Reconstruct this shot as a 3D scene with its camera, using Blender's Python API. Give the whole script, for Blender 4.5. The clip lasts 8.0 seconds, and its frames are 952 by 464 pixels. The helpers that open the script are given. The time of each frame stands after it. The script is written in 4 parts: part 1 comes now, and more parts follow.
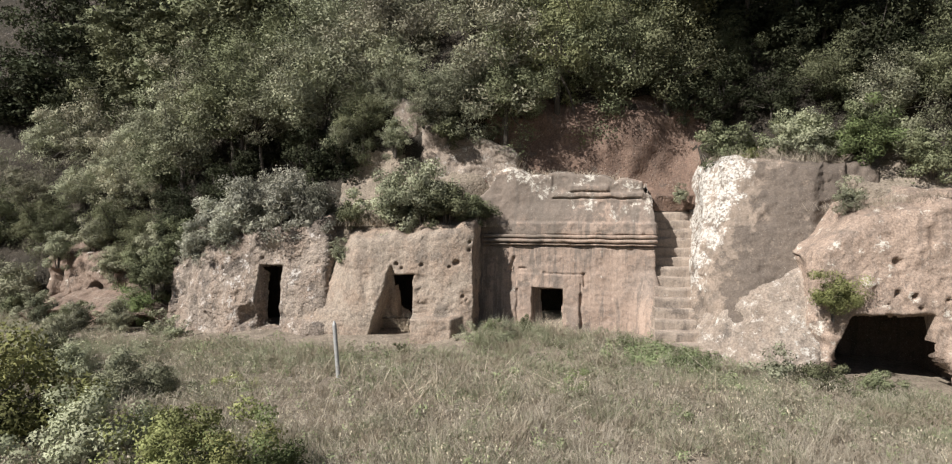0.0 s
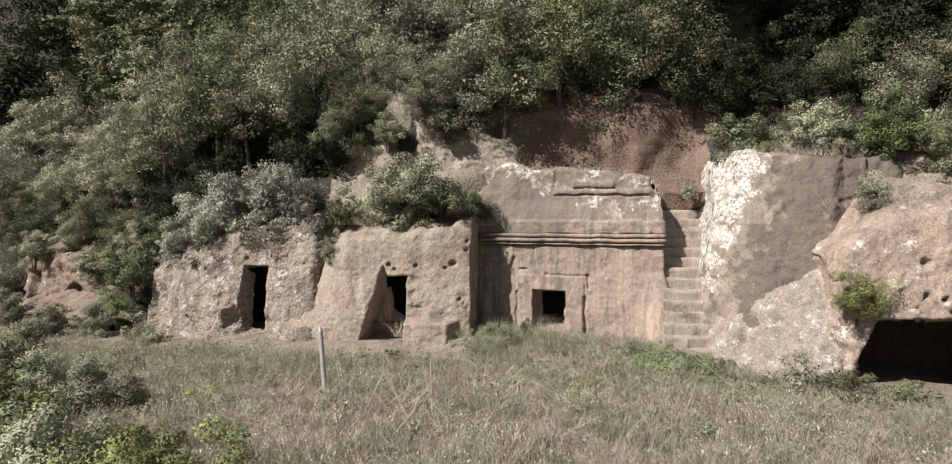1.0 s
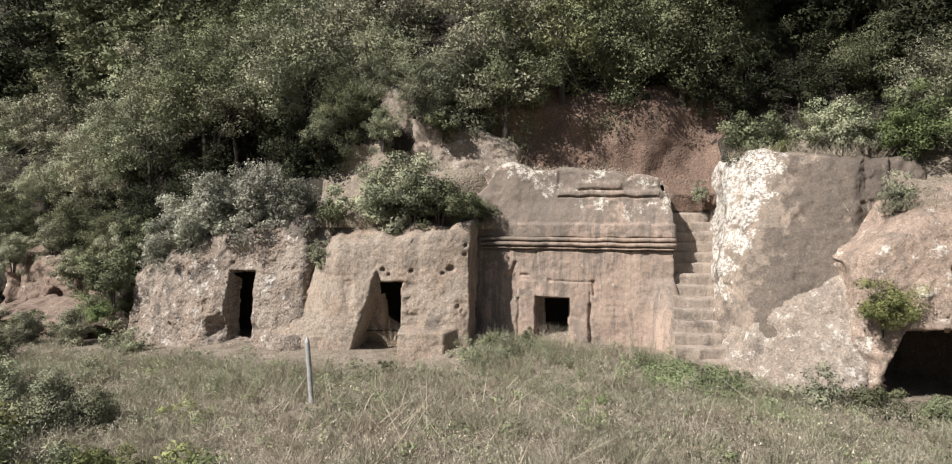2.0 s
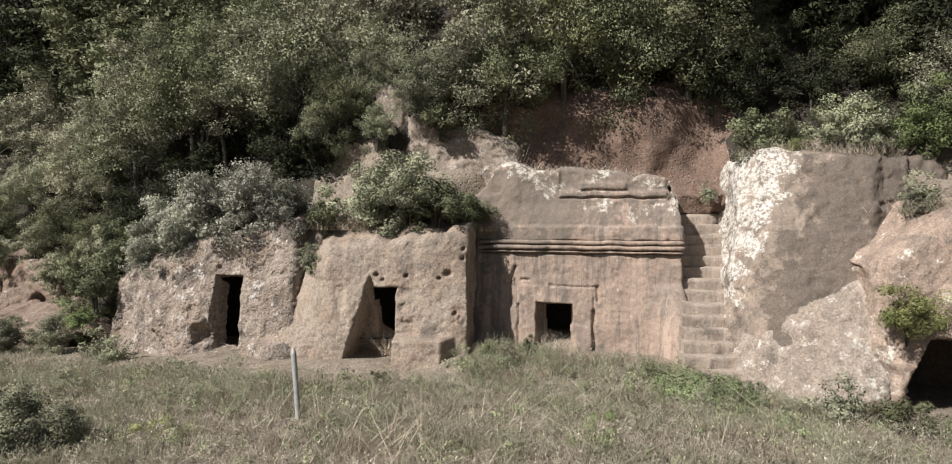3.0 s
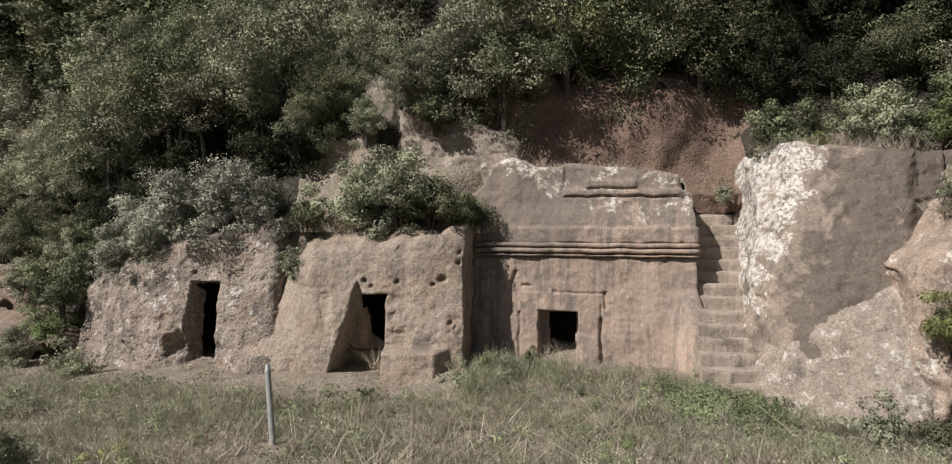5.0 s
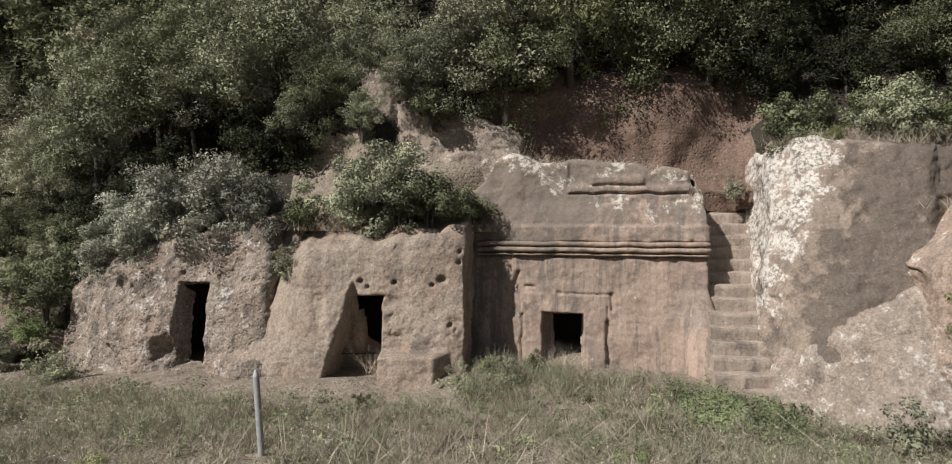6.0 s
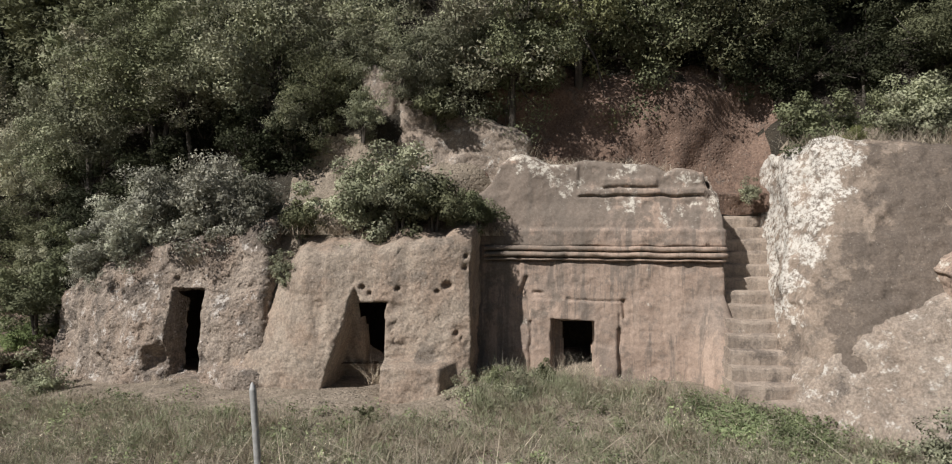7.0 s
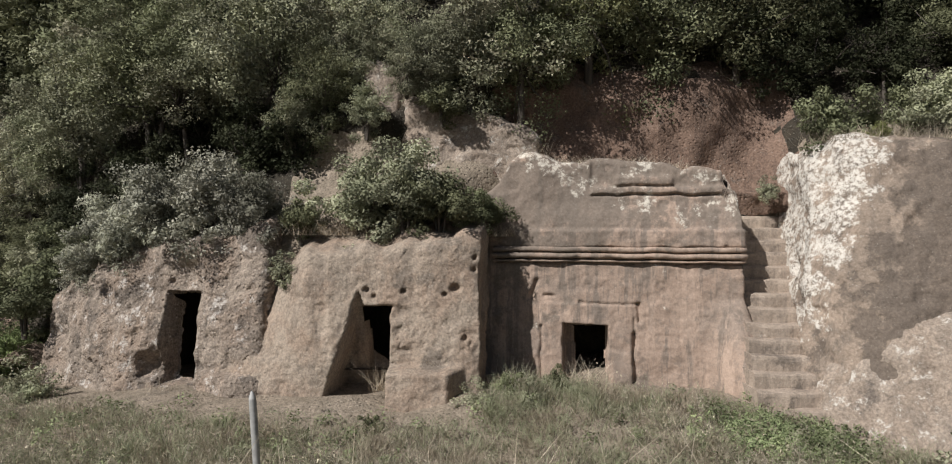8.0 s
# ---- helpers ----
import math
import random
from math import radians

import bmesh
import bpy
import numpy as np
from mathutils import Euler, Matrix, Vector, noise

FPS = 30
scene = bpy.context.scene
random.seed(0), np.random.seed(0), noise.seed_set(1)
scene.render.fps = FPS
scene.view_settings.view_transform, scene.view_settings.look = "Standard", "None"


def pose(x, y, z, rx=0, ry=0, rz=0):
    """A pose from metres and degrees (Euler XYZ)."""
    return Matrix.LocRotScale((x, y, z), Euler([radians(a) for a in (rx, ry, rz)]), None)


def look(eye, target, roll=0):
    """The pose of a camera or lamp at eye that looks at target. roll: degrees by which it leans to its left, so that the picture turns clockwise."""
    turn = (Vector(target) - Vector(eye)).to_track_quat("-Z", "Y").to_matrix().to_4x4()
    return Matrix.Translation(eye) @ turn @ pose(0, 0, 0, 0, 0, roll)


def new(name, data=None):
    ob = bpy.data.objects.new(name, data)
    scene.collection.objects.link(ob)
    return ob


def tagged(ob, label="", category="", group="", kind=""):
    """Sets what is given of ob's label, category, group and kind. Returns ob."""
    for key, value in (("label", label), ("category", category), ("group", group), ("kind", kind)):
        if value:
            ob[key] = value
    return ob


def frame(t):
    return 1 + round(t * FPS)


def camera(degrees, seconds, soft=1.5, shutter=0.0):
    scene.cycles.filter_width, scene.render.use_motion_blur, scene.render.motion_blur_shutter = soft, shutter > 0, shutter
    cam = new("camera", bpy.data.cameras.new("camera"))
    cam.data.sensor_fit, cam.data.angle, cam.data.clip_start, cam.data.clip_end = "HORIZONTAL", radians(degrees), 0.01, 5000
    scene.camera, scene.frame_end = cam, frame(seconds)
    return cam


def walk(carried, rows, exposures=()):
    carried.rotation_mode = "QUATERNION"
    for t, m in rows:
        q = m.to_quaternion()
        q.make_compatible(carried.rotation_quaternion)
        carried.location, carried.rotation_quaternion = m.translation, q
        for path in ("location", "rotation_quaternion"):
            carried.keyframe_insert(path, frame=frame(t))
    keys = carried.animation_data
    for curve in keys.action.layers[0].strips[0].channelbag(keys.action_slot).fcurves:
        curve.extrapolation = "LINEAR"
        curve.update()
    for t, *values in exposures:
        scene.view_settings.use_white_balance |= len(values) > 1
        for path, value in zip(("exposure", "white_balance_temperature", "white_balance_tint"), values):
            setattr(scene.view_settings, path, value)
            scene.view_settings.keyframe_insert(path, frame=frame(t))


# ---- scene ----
cam = camera(73.0, 8.0, 1.1)
PATH = [
    (0, (0.19, -0.963, 3.776), (0.146, 1.037, 3.763), 0.4),
    (0.5, (0.157, -0.4, 3.75), (0.12, 1.6, 3.736), 0.4),
    (1, (0.142, 0.194, 3.725), (0.108, 2.193, 3.713), 0.4),
    (1.5, (0.081, 0.734, 3.699), (0.051, 2.733, 3.693), 0.5),
    (3, (0.078, 2.05, 3.729), (0.056, 4.049, 3.735), 0.5),
    (3.5, (0.088, 2.41, 3.726), (0.068, 4.41, 3.733), 0.5),
    (4, (0.097, 2.772, 3.718), (0.08, 4.772, 3.729), 0.5),
    (4.5, (0.076, 3.087, 3.709), (0.062, 5.087, 3.725), 0.4),
    (6, (-0.026, 4.082, 3.609), (-0.031, 6.082, 3.633), 0.4),
    (6.5, (-0.112, 4.384, 3.581), (-0.112, 6.384, 3.615), 0.3),
    (7, (-0.233, 4.675, 3.597), (-0.23, 6.674, 3.636), 0.4),
    (7.5, (-0.363, 4.973, 3.547), (-0.356, 6.973, 3.594), 0.4),
    (8, (-0.476, 5.266, 3.531), (-0.465, 7.265, 3.582), 0.4),
]
walk(cam, [(t, look(eye, target, roll)) for t, eye, target, roll in PATH], ((0, 0.53), (1.5, 0.57), (3.5, 0.38), (4.5, 0.2), (6.5, 0.13), (8, 0.1)))

# ---- world, sun ----
SUN_AZ, SUN_EL = 50.0, 43.0   # degrees: to the left of straight behind the walk, and above the horizon
world = bpy.data.worlds.new("world")
scene.world = world
world.use_nodes = True
wn = world.node_tree.nodes
sky = wn.new("ShaderNodeTexSky")
sky.sky_type, sky.sun_disc = "NISHITA", False
sky.sun_elevation, sky.sun_rotation = radians(SUN_EL), radians(180 + SUN_AZ)
wn["Background"].inputs["Strength"].default_value = 0.036
world.node_tree.links.new(sky.outputs["Color"], wn["Background"].inputs["Color"])
sun_data = bpy.data.lights.new("sun", "SUN")
sun_data.energy, sun_data.angle, sun_data.color = 5.2, radians(0.6), (1.0, 0.965, 0.925)
sun = new("sun", sun_data)
to_sun = Vector((-math.sin(radians(SUN_AZ)) * math.cos(radians(SUN_EL)), -math.cos(radians(SUN_AZ)) * math.cos(radians(SUN_EL)), math.sin(radians(SUN_EL))))
sun.matrix_world = look(to_sun * 60, (0, 0, 0))

rng = np.random.default_rng(7)


# ---- noise and mesh helpers ----
def lattice(ix, iy, iz, seed):
    h = (ix.astype(np.uint32) * np.uint32(374761393) + iy.astype(np.uint32) * np.uint32(668265263)
         + iz.astype(np.uint32) * np.uint32(2246822519) + np.uint32(seed * 7919 + 13))
    h = (h ^ (h >> np.uint32(13))) * np.uint32(1274126177)
    h = h ^ (h >> np.uint32(16))
    return (h & np.uint32(0xFFFF)).astype(float) / 32767.5 - 1.0


def vnoise(P, size, seed=0):
    """Smooth noise in -1..1 at points P, with bumps about size metres wide."""
    Q = np.asarray(P, float) / size
    I = np.floor(Q).astype(np.int64)
    F = Q - I
    F = F * F * (3 - 2 * F)
    out = 0
    for a in (0, 1):
        for b in (0, 1):
            for c in (0, 1):
                w = (F[..., 0] if a else 1 - F[..., 0]) * (F[..., 1] if b else 1 - F[..., 1]) * (F[..., 2] if c else 1 - F[..., 2])
                out = out + w * lattice(I[..., 0] + a + 5000, I[..., 1] + b + 5000, I[..., 2] + c + 5000, seed)
    return out


def fbm(P, size, octaves=4, seed=0, fall=0.5):
    total, amp = 0, 1.0
    for k in range(octaves):
        total = total + amp * vnoise(P, size / 2 ** k, seed + k)
        amp *= fall
    return total


def facets(P, size, seed=0):
    """Noise in -1..1 that is even over each of many angular cells, like broken rock."""
    Q = np.asarray(P, float) / size
    I = np.floor(Q).astype(np.int64)
    best, value = np.full(Q.shape[:-1], 9.0), np.zeros(Q.shape[:-1])
    for a in (-1, 0, 1):
        for b in (-1, 0, 1):
            for c in (-1, 0, 1):
                J = [I[..., 0] + a + 5000, I[..., 1] + b + 5000, I[..., 2] + c + 5000]
                d = 0
                for k, s in enumerate((a, b, c)):
                    d = d + (I[..., k] + s + 0.5 + 0.45 * lattice(*J, seed + k) - Q[..., k]) ** 2
                near_ = d < best
                best = np.where(near_, d, best)
                value = np.where(near_, lattice(*J, seed + 9), value)
    return value


def smooth(a, b, x):
    t = np.clip((x - a) / (b - a), 0, 1)
    return t * t * (3 - 2 * t)


def fast_mesh(name, V, F, material=None, shade=False):
    """A mesh from arrays of points and of faces with one number of corners."""
    V, F = np.ascontiguousarray(V, np.float32), np.ascontiguousarray(F, np.int32)
    me = bpy.data.meshes.new(name)
    me.vertices.add(len(V))
    me.vertices.foreach_set("co", V.ravel())
    me.loops.add(F.size)
    me.loops.foreach_set("vertex_index", F.ravel())
    me.polygons.add(len(F))
    me.polygons.foreach_set("loop_start", np.arange(len(F), dtype=np.int32) * F.shape[1])
    if shade:
        me.polygons.foreach_set("use_smooth", np.ones(len(F), dtype=bool))
    me.update(calc_edges=True)
    if material:
        me.materials.append(material)
    return me


def grid_faces(rows, cols):
    i = np.arange(rows * cols).reshape(rows, cols)
    return np.stack([i[:-1, :-1], i[:-1, 1:], i[1:, 1:], i[1:, :-1]], -1).reshape(-1, 4)


def bm_mesh(name, bm, material=None, shade=False):
    me = bpy.data.meshes.new(name)
    bm.to_mesh(me)
    bm.free()
    if shade:
        for p in me.polygons:
            p.use_smooth = True
    if material:
        me.materials.append(material)
    return me


def thing(name, at, label, category, group="", kind=""):
    ob = new(name)
    ob.location = at
    return tagged(ob, label, category, group, kind)


def part(name, me, parent, label=""):
    """A mesh whose points are in world places, under a thing that stands at its own place."""
    ob = new(name, me)
    ob.parent = parent
    bpy.context.view_layer.update()
    ob.matrix_parent_inverse = parent.matrix_world.inverted()
    if label:
        ob["label"] = label
    return ob


# ---- materials ----
def nodes_of(name):
    mat = bpy.data.materials.new(name)
    mat.use_nodes = True
    nt = mat.node_tree
    return mat, nt.nodes, nt.links, nt.nodes["Principled BSDF"]


def mix(n, l, fac, a, b, blend="MIX"):
    m = n.new("ShaderNodeMix")
    m.data_type, m.blend_type = "RGBA", blend
    for socket, value in ((m.inputs[0], fac), (m.inputs[6], a), (m.inputs[7], b)):
        if isinstance(value, (int, float)):
            socket.default_value = value
        elif isinstance(value, tuple):
            socket.default_value = (*value, 1)
        else:
            l.new(value, socket)
    return m.outputs[2]


def noise_tex(n, l, coord, scale, detail=4, rough=0.6, stretch=None):
    t = n.new("ShaderNodeTexNoise")
    t.inputs["Scale"].default_value, t.inputs["Detail"].default_value, t.inputs["Roughness"].default_value = scale, detail, rough
    if stretch:
        mp = n.new("ShaderNodeMapping")
        mp.inputs["Scale"].default_value = stretch
        l.new(coord, mp.inputs["Vector"])
        coord = mp.outputs["Vector"]
    l.new(coord, t.inputs["Vector"])
    return t.outputs["Fac"]


def ramp(n, l, fac, lo, hi, a=0.0, b=1.0):
    r = n.new("ShaderNodeMapRange")
    r.interpolation_type = "SMOOTHSTEP"
    for k, v in enumerate((lo, hi, a, b)):
        r.inputs[k + 1].default_value = v
    l.new(fac, r.inputs[0])
    return r.outputs[0]


def math_node(n, l, op, a, b):
    m = n.new("ShaderNodeMath")
    m.operation = op
    for socket, value in zip(m.inputs, (a, b)):
        if isinstance(value, (int, float)):
            socket.default_value = value
        else:
            l.new(value, socket)
    return m.outputs[0]


def side_of(n, l, co, plane):
    """A mask that grows across the plane (x, y, z, offset, gain), with a ragged border."""
    dot = n.new("ShaderNodeVectorMath")
    dot.operation = "DOT_PRODUCT"
    l.new(co, dot.inputs[0])
    dot.inputs[1].default_value = plane[:3]
    return ramp(n, l, math_node(n, l, "SUBTRACT", dot.outputs["Value"], plane[3]), -0.5, 0.5, 0, plane[4])


def rock_material(name, main, second, stain, lichen=(0.6, 0.56, 0.49), lichen_from=0.6, streak=0.5, crusts=(), soots=(), soot=(0.13, 0.11, 0.095), soot_from=0.58, bump=0.5, pits=0.5, speckle=1.0, crust_scale=1.7):
    """Weathered tuff: two tones, run-off streaks, pale lichen crust, grey-brown film, pits. crusts, soots: planes past which these gather."""
    mat, n, l, b = nodes_of(name)
    geo = n.new("ShaderNodeNewGeometry")
    co = geo.outputs["Position"]
    base = mix(n, l, ramp(n, l, noise_tex(n, l, co, 0.6, 6, 0.65), 0.42, 0.58), main, second)
    base = mix(n, l, ramp(n, l, noise_tex(n, l, co, 3.1, 7, 0.72), 0.5, 0.62, 0, 0.55), base, stain)
    streaks = ramp(n, l, noise_tex(n, l, co, 1.0, 6, 0.68, (3.2, 3.2, 0.2)), 0.49, 0.58, 0, streak)
    base = mix(n, l, streaks, base, stain)
    pale = ramp(n, l, noise_tex(n, l, co, 1.0, 6, 0.68, (2.3, 2.7, 0.26)), 0.52, 0.6, 0, streak * 0.7)
    base = mix(n, l, pale, base, tuple(min(1, v * 1.35) for v in main))
    film = noise_tex(n, l, co, 1.15, 7, 0.7)
    for plane in soots:
        film = math_node(n, l, "ADD", film, side_of(n, l, co, plane))
    base = mix(n, l, ramp(n, l, film, soot_from, soot_from + 0.09, 0, 0.8), base, soot)
    grain = ramp(n, l, noise_tex(n, l, co, 20, 8, 0.8), 0.32, 0.68, 1 - 0.4 * speckle, 1 + 0.32 * speckle)
    comb = n.new("ShaderNodeCombineColor")
    for k in range(3):
        l.new(grain, comb.inputs[k])
    base = mix(n, l, 1.0, base, comb.outputs[0], "MULTIPLY")
    crust = noise_tex(n, l, co, crust_scale, 9, 0.74)
    for plane in crusts:
        crust = math_node(n, l, "ADD", crust, side_of(n, l, co, plane))
    broken = ramp(n, l, noise_tex(n, l, co, 6 + 2 * crust_scale, 8, 0.78), 0.42, 0.54, 0.05, 1.0)
    base = mix(n, l, math_node(n, l, "MULTIPLY", ramp(n, l, crust, lichen_from, lichen_from + 0.07, 0, 0.92), broken), base, lichen)
    speck = ramp(n, l, noise_tex(n, l, co, 21, 6, 0.8), 0.6, 0.66, 0, 0.5 * speckle)
    base = mix(n, l, speck, base, lichen)
    dark = ramp(n, l, noise_tex(n, l, co, 13, 6, 0.8), 0.37, 0.3, 0, 0.85 * speckle)
    base = mix(n, l, dark, base, (0.07, 0.055, 0.045))
    l.new(base, b.inputs["Base Color"])
    b.inputs["Roughness"].default_value = 0.95
    b.inputs["Specular IOR Level"].default_value = 0.15
    vor = n.new("ShaderNodeTexVoronoi")
    vor.inputs["Scale"].default_value = 9
    l.new(co, vor.inputs["Vector"])
    pit = ramp(n, l, vor.outputs["Distance"], 0.05, 0.4, -pits, 0)
    height = math_node(n, l, "ADD", math_node(n, l, "ADD", noise_tex(n, l, co, 7, 8, 0.68), pit), math_node(n, l, "MULTIPLY", crust, 0.6))
    bp = n.new("ShaderNodeBump")
    bp.inputs["Strength"].default_value, bp.inputs["Distance"].default_value = min(1.0, bump), 0.07
    l.new(height, bp.inputs["Height"])
    l.new(bp.outputs["Normal"], b.inputs["Normal"])
    return mat


def leaf_material(name, a, b_col, c_col, glow=0.16):
    """Leaves: tones vary from leaf to leaf, over the crown, and from plant to plant."""
    mat, n, l, b = nodes_of(name)
    geo = n.new("ShaderNodeNewGeometry")
    info = n.new("ShaderNodeObjectInfo")
    col = mix(n, l, geo.outputs["Random Per Island"], a, b_col)
    col = mix(n, l, ramp(n, l, noise_tex(n, l, geo.outputs["Position"], 0.8, 3), 0.4, 0.65), col, c_col)
    hsv = n.new("ShaderNodeHueSaturation")
    l.new(col, hsv.inputs["Color"])
    shade_ = ramp(n, l, noise_tex(n, l, geo.outputs["Position"], 0.55, 5, 0.65), 0.38, 0.62, 0.62, 1.4)
    l.new(math_node(n, l, "MULTIPLY", shade_, ramp(n, l, info.outputs["Random"], 0, 1, 0.85, 1.15)), hsv.inputs["Value"])
    l.new(ramp(n, l, info.outputs["Random"], 0, 1, 0.487, 0.508), hsv.inputs["Hue"])
    col = hsv.outputs["Color"]
    l.new(col, b.inputs["Base Color"])
    b.inputs["Roughness"].default_value = 0.75
    b.inputs["Specular IOR Level"].default_value = 0.12
    tr = n.new("ShaderNodeBsdfTranslucent")
    l.new(col, tr.inputs["Color"])
    mx = n.new("ShaderNodeMixShader")
    mx.inputs[0].default_value = glow
    l.new(b.outputs[0], mx.inputs[1])
    l.new(tr.outputs[0], mx.inputs[2])
    l.new(mx.outputs[0], n["Material Output"].inputs["Surface"])
    return mat


def bark_material(name, a, c):
    mat, n, l, b = nodes_of(name)
    co = n.new("ShaderNodeNewGeometry").outputs["Position"]
    f = noise_tex(n, l, co, 12, 5, 0.7, (1, 1, 0.25))
    l.new(mix(n, l, ramp(n, l, f, 0.35, 0.65), a, c), b.inputs["Base Color"])
    b.inputs["Roughness"].default_value = 0.9
    bp = n.new("ShaderNodeBump")
    bp.inputs["Strength"].default_value = 0.6
    l.new(f, bp.inputs["Height"])
    l.new(bp.outputs["Normal"], b.inputs["Normal"])
    return mat


TUFF_PINK = rock_material("tuff_pink", (0.325, 0.246, 0.197), (0.275, 0.218, 0.18), (0.185, 0.154, 0.131), lichen_from=0.635, streak=0.85, bump=0.2, pits=0.2, speckle=0.5,
                          crusts=((0.3, 0, 1, 5.4, 0.13), (-0.5, 0, 1, 4.9, 0.06)), soots=((-0.1, 0, 1, 3.5, 0.15), (-1, 0, 0.2, -1.2, 0.08)), soot=(0.17, 0.143, 0.12))
TUFF_TAN = rock_material("tuff_tan", (0.305, 0.254, 0.205), (0.285, 0.219, 0.17), (0.19, 0.158, 0.13), lichen_from=0.64, streak=0.45, bump=0.5, pits=0.3, speckle=0.95, soot=(0.17, 0.145, 0.122), soot_from=0.57, crust_scale=2.6)
TUFF_LEFT = rock_material("tuff_grey", (0.29, 0.242, 0.2), (0.265, 0.206, 0.163), (0.165, 0.137, 0.115), lichen=(0.52, 0.48, 0.44), lichen_from=0.55, streak=0.6, bump=0.85, speckle=1.25, crust_scale=2.4, soot=(0.12, 0.102, 0.088), soot_from=0.53,
                          soots=((0, 0, 1, 3.1, 0.05),))
TUFF_WHITE = rock_material("tuff_crusted", (0.28, 0.222, 0.176), (0.24, 0.193, 0.155), (0.15, 0.126, 0.106), lichen=(0.6, 0.57, 0.52), lichen_from=0.685, streak=0.55,
                           crusts=((-0.88, 0.1, 0.4, -3.0, 0.27), (-0.2, 0, 1, 4.6, 0.06)), bump=0.45, pits=0.25, speckle=0.7, crust_scale=2.4, soot_from=0.53, soot=(0.112, 0.092, 0.077), soots=((0.88, -0.1, -0.3, 3.7, 0.18),))
TUFF_FLECK = rock_material("tuff_flecked", (0.3, 0.25, 0.207), (0.27, 0.218, 0.176), (0.18, 0.152, 0.128), lichen=(0.52, 0.49, 0.445), lichen_from=0.55, streak=0.4, bump=0.5, pits=0.3, soot_from=0.57, crust_scale=3.6)
# brown tuff and earth at the far left, toned down for its partial shade
TUFF_FAR_SHADED = rock_material("tuff_brown_shaded", (0.25, 0.19, 0.15), (0.22, 0.16, 0.125), (0.14, 0.11, 0.09), lichen_from=0.58, streak=0.4, bump=0.7)
TUFF_RED = rock_material("tuff_red", (0.315, 0.24, 0.19), (0.28, 0.212, 0.167), (0.2, 0.158, 0.13), lichen_from=0.565, streak=0.6, bump=0.35, soot_from=0.56, soot=(0.17, 0.14, 0.118))
EARTH_RED = rock_material("red_earth", (0.19, 0.13, 0.1), (0.165, 0.113, 0.088), (0.12, 0.085, 0.068), lichen_from=0.85, streak=0.6, bump=0.7)
# rock of the inner rooms, with their darkness put into the colour
CAVE_SHADED = rock_material("cave_rock", (0.12, 0.09, 0.07), (0.1, 0.075, 0.06), (0.06, 0.05, 0.04), lichen_from=0.95, bump=0.3)
STEP_ROCK = rock_material("step_rock", (0.33, 0.272, 0.223), (0.3, 0.243, 0.198), (0.21, 0.175, 0.147), lichen_from=0.66, bump=0.3, pits=0.2, speckle=0.6)
SOIL = rock_material("soil", (0.27, 0.225, 0.178), (0.235, 0.195, 0.152), (0.165, 0.14, 0.108), lichen_from=0.7, bump=0.8)
# leaf litter, its colour lowered to stand for the shade under the trees
LITTER_SHADED = rock_material("shaded_leaf_litter", (0.05, 0.042, 0.032), (0.04, 0.035, 0.027), (0.03, 0.027, 0.022), lichen_from=0.95, bump=0.8)
LEAF_OAK = leaf_material("oak_leaf", (0.118, 0.127, 0.07), (0.183, 0.19, 0.115), (0.14, 0.15, 0.085))
# oak leaves with the deep shade of the slope put into their colour
LEAF_SHADED = leaf_material("shaded_oak_leaf", (0.035, 0.041, 0.022), (0.065, 0.07, 0.04), (0.045, 0.052, 0.028))
LEAF_GREY = leaf_material("grey_leaf", (0.235, 0.24, 0.158), (0.31, 0.308, 0.218), (0.24, 0.25, 0.16))
LEAF_BROWN = leaf_material("brown_leaf", (0.265, 0.253, 0.175), (0.33, 0.312, 0.23), (0.245, 0.25, 0.168))
LEAF_SILVER = leaf_material("silver_leaf", (0.27, 0.268, 0.21), (0.42, 0.415, 0.34), (0.25, 0.253, 0.19))
LEAF_GREEN = leaf_material("green_leaf", (0.13, 0.17, 0.07), (0.2, 0.235, 0.105), (0.15, 0.19, 0.082))
LEAF_LIME = leaf_material("lime_leaf", (0.175, 0.187, 0.075), (0.275, 0.28, 0.122), (0.165, 0.178, 0.07))
LEAF_FRESH = leaf_material("fresh_herb", (0.18, 0.205, 0.105), (0.26, 0.285, 0.155), (0.19, 0.215, 0.115))
LEAF_HERB = leaf_material("bright_herb", (0.2, 0.235, 0.12), (0.3, 0.335, 0.18), (0.22, 0.26, 0.135))
LEAF_YELLOW = leaf_material("yellow_oak_leaf", (0.16, 0.168, 0.082), (0.225, 0.23, 0.125), (0.178, 0.188, 0.1))
BARK = bark_material("bark", (0.05, 0.042, 0.034), (0.1, 0.085, 0.07))


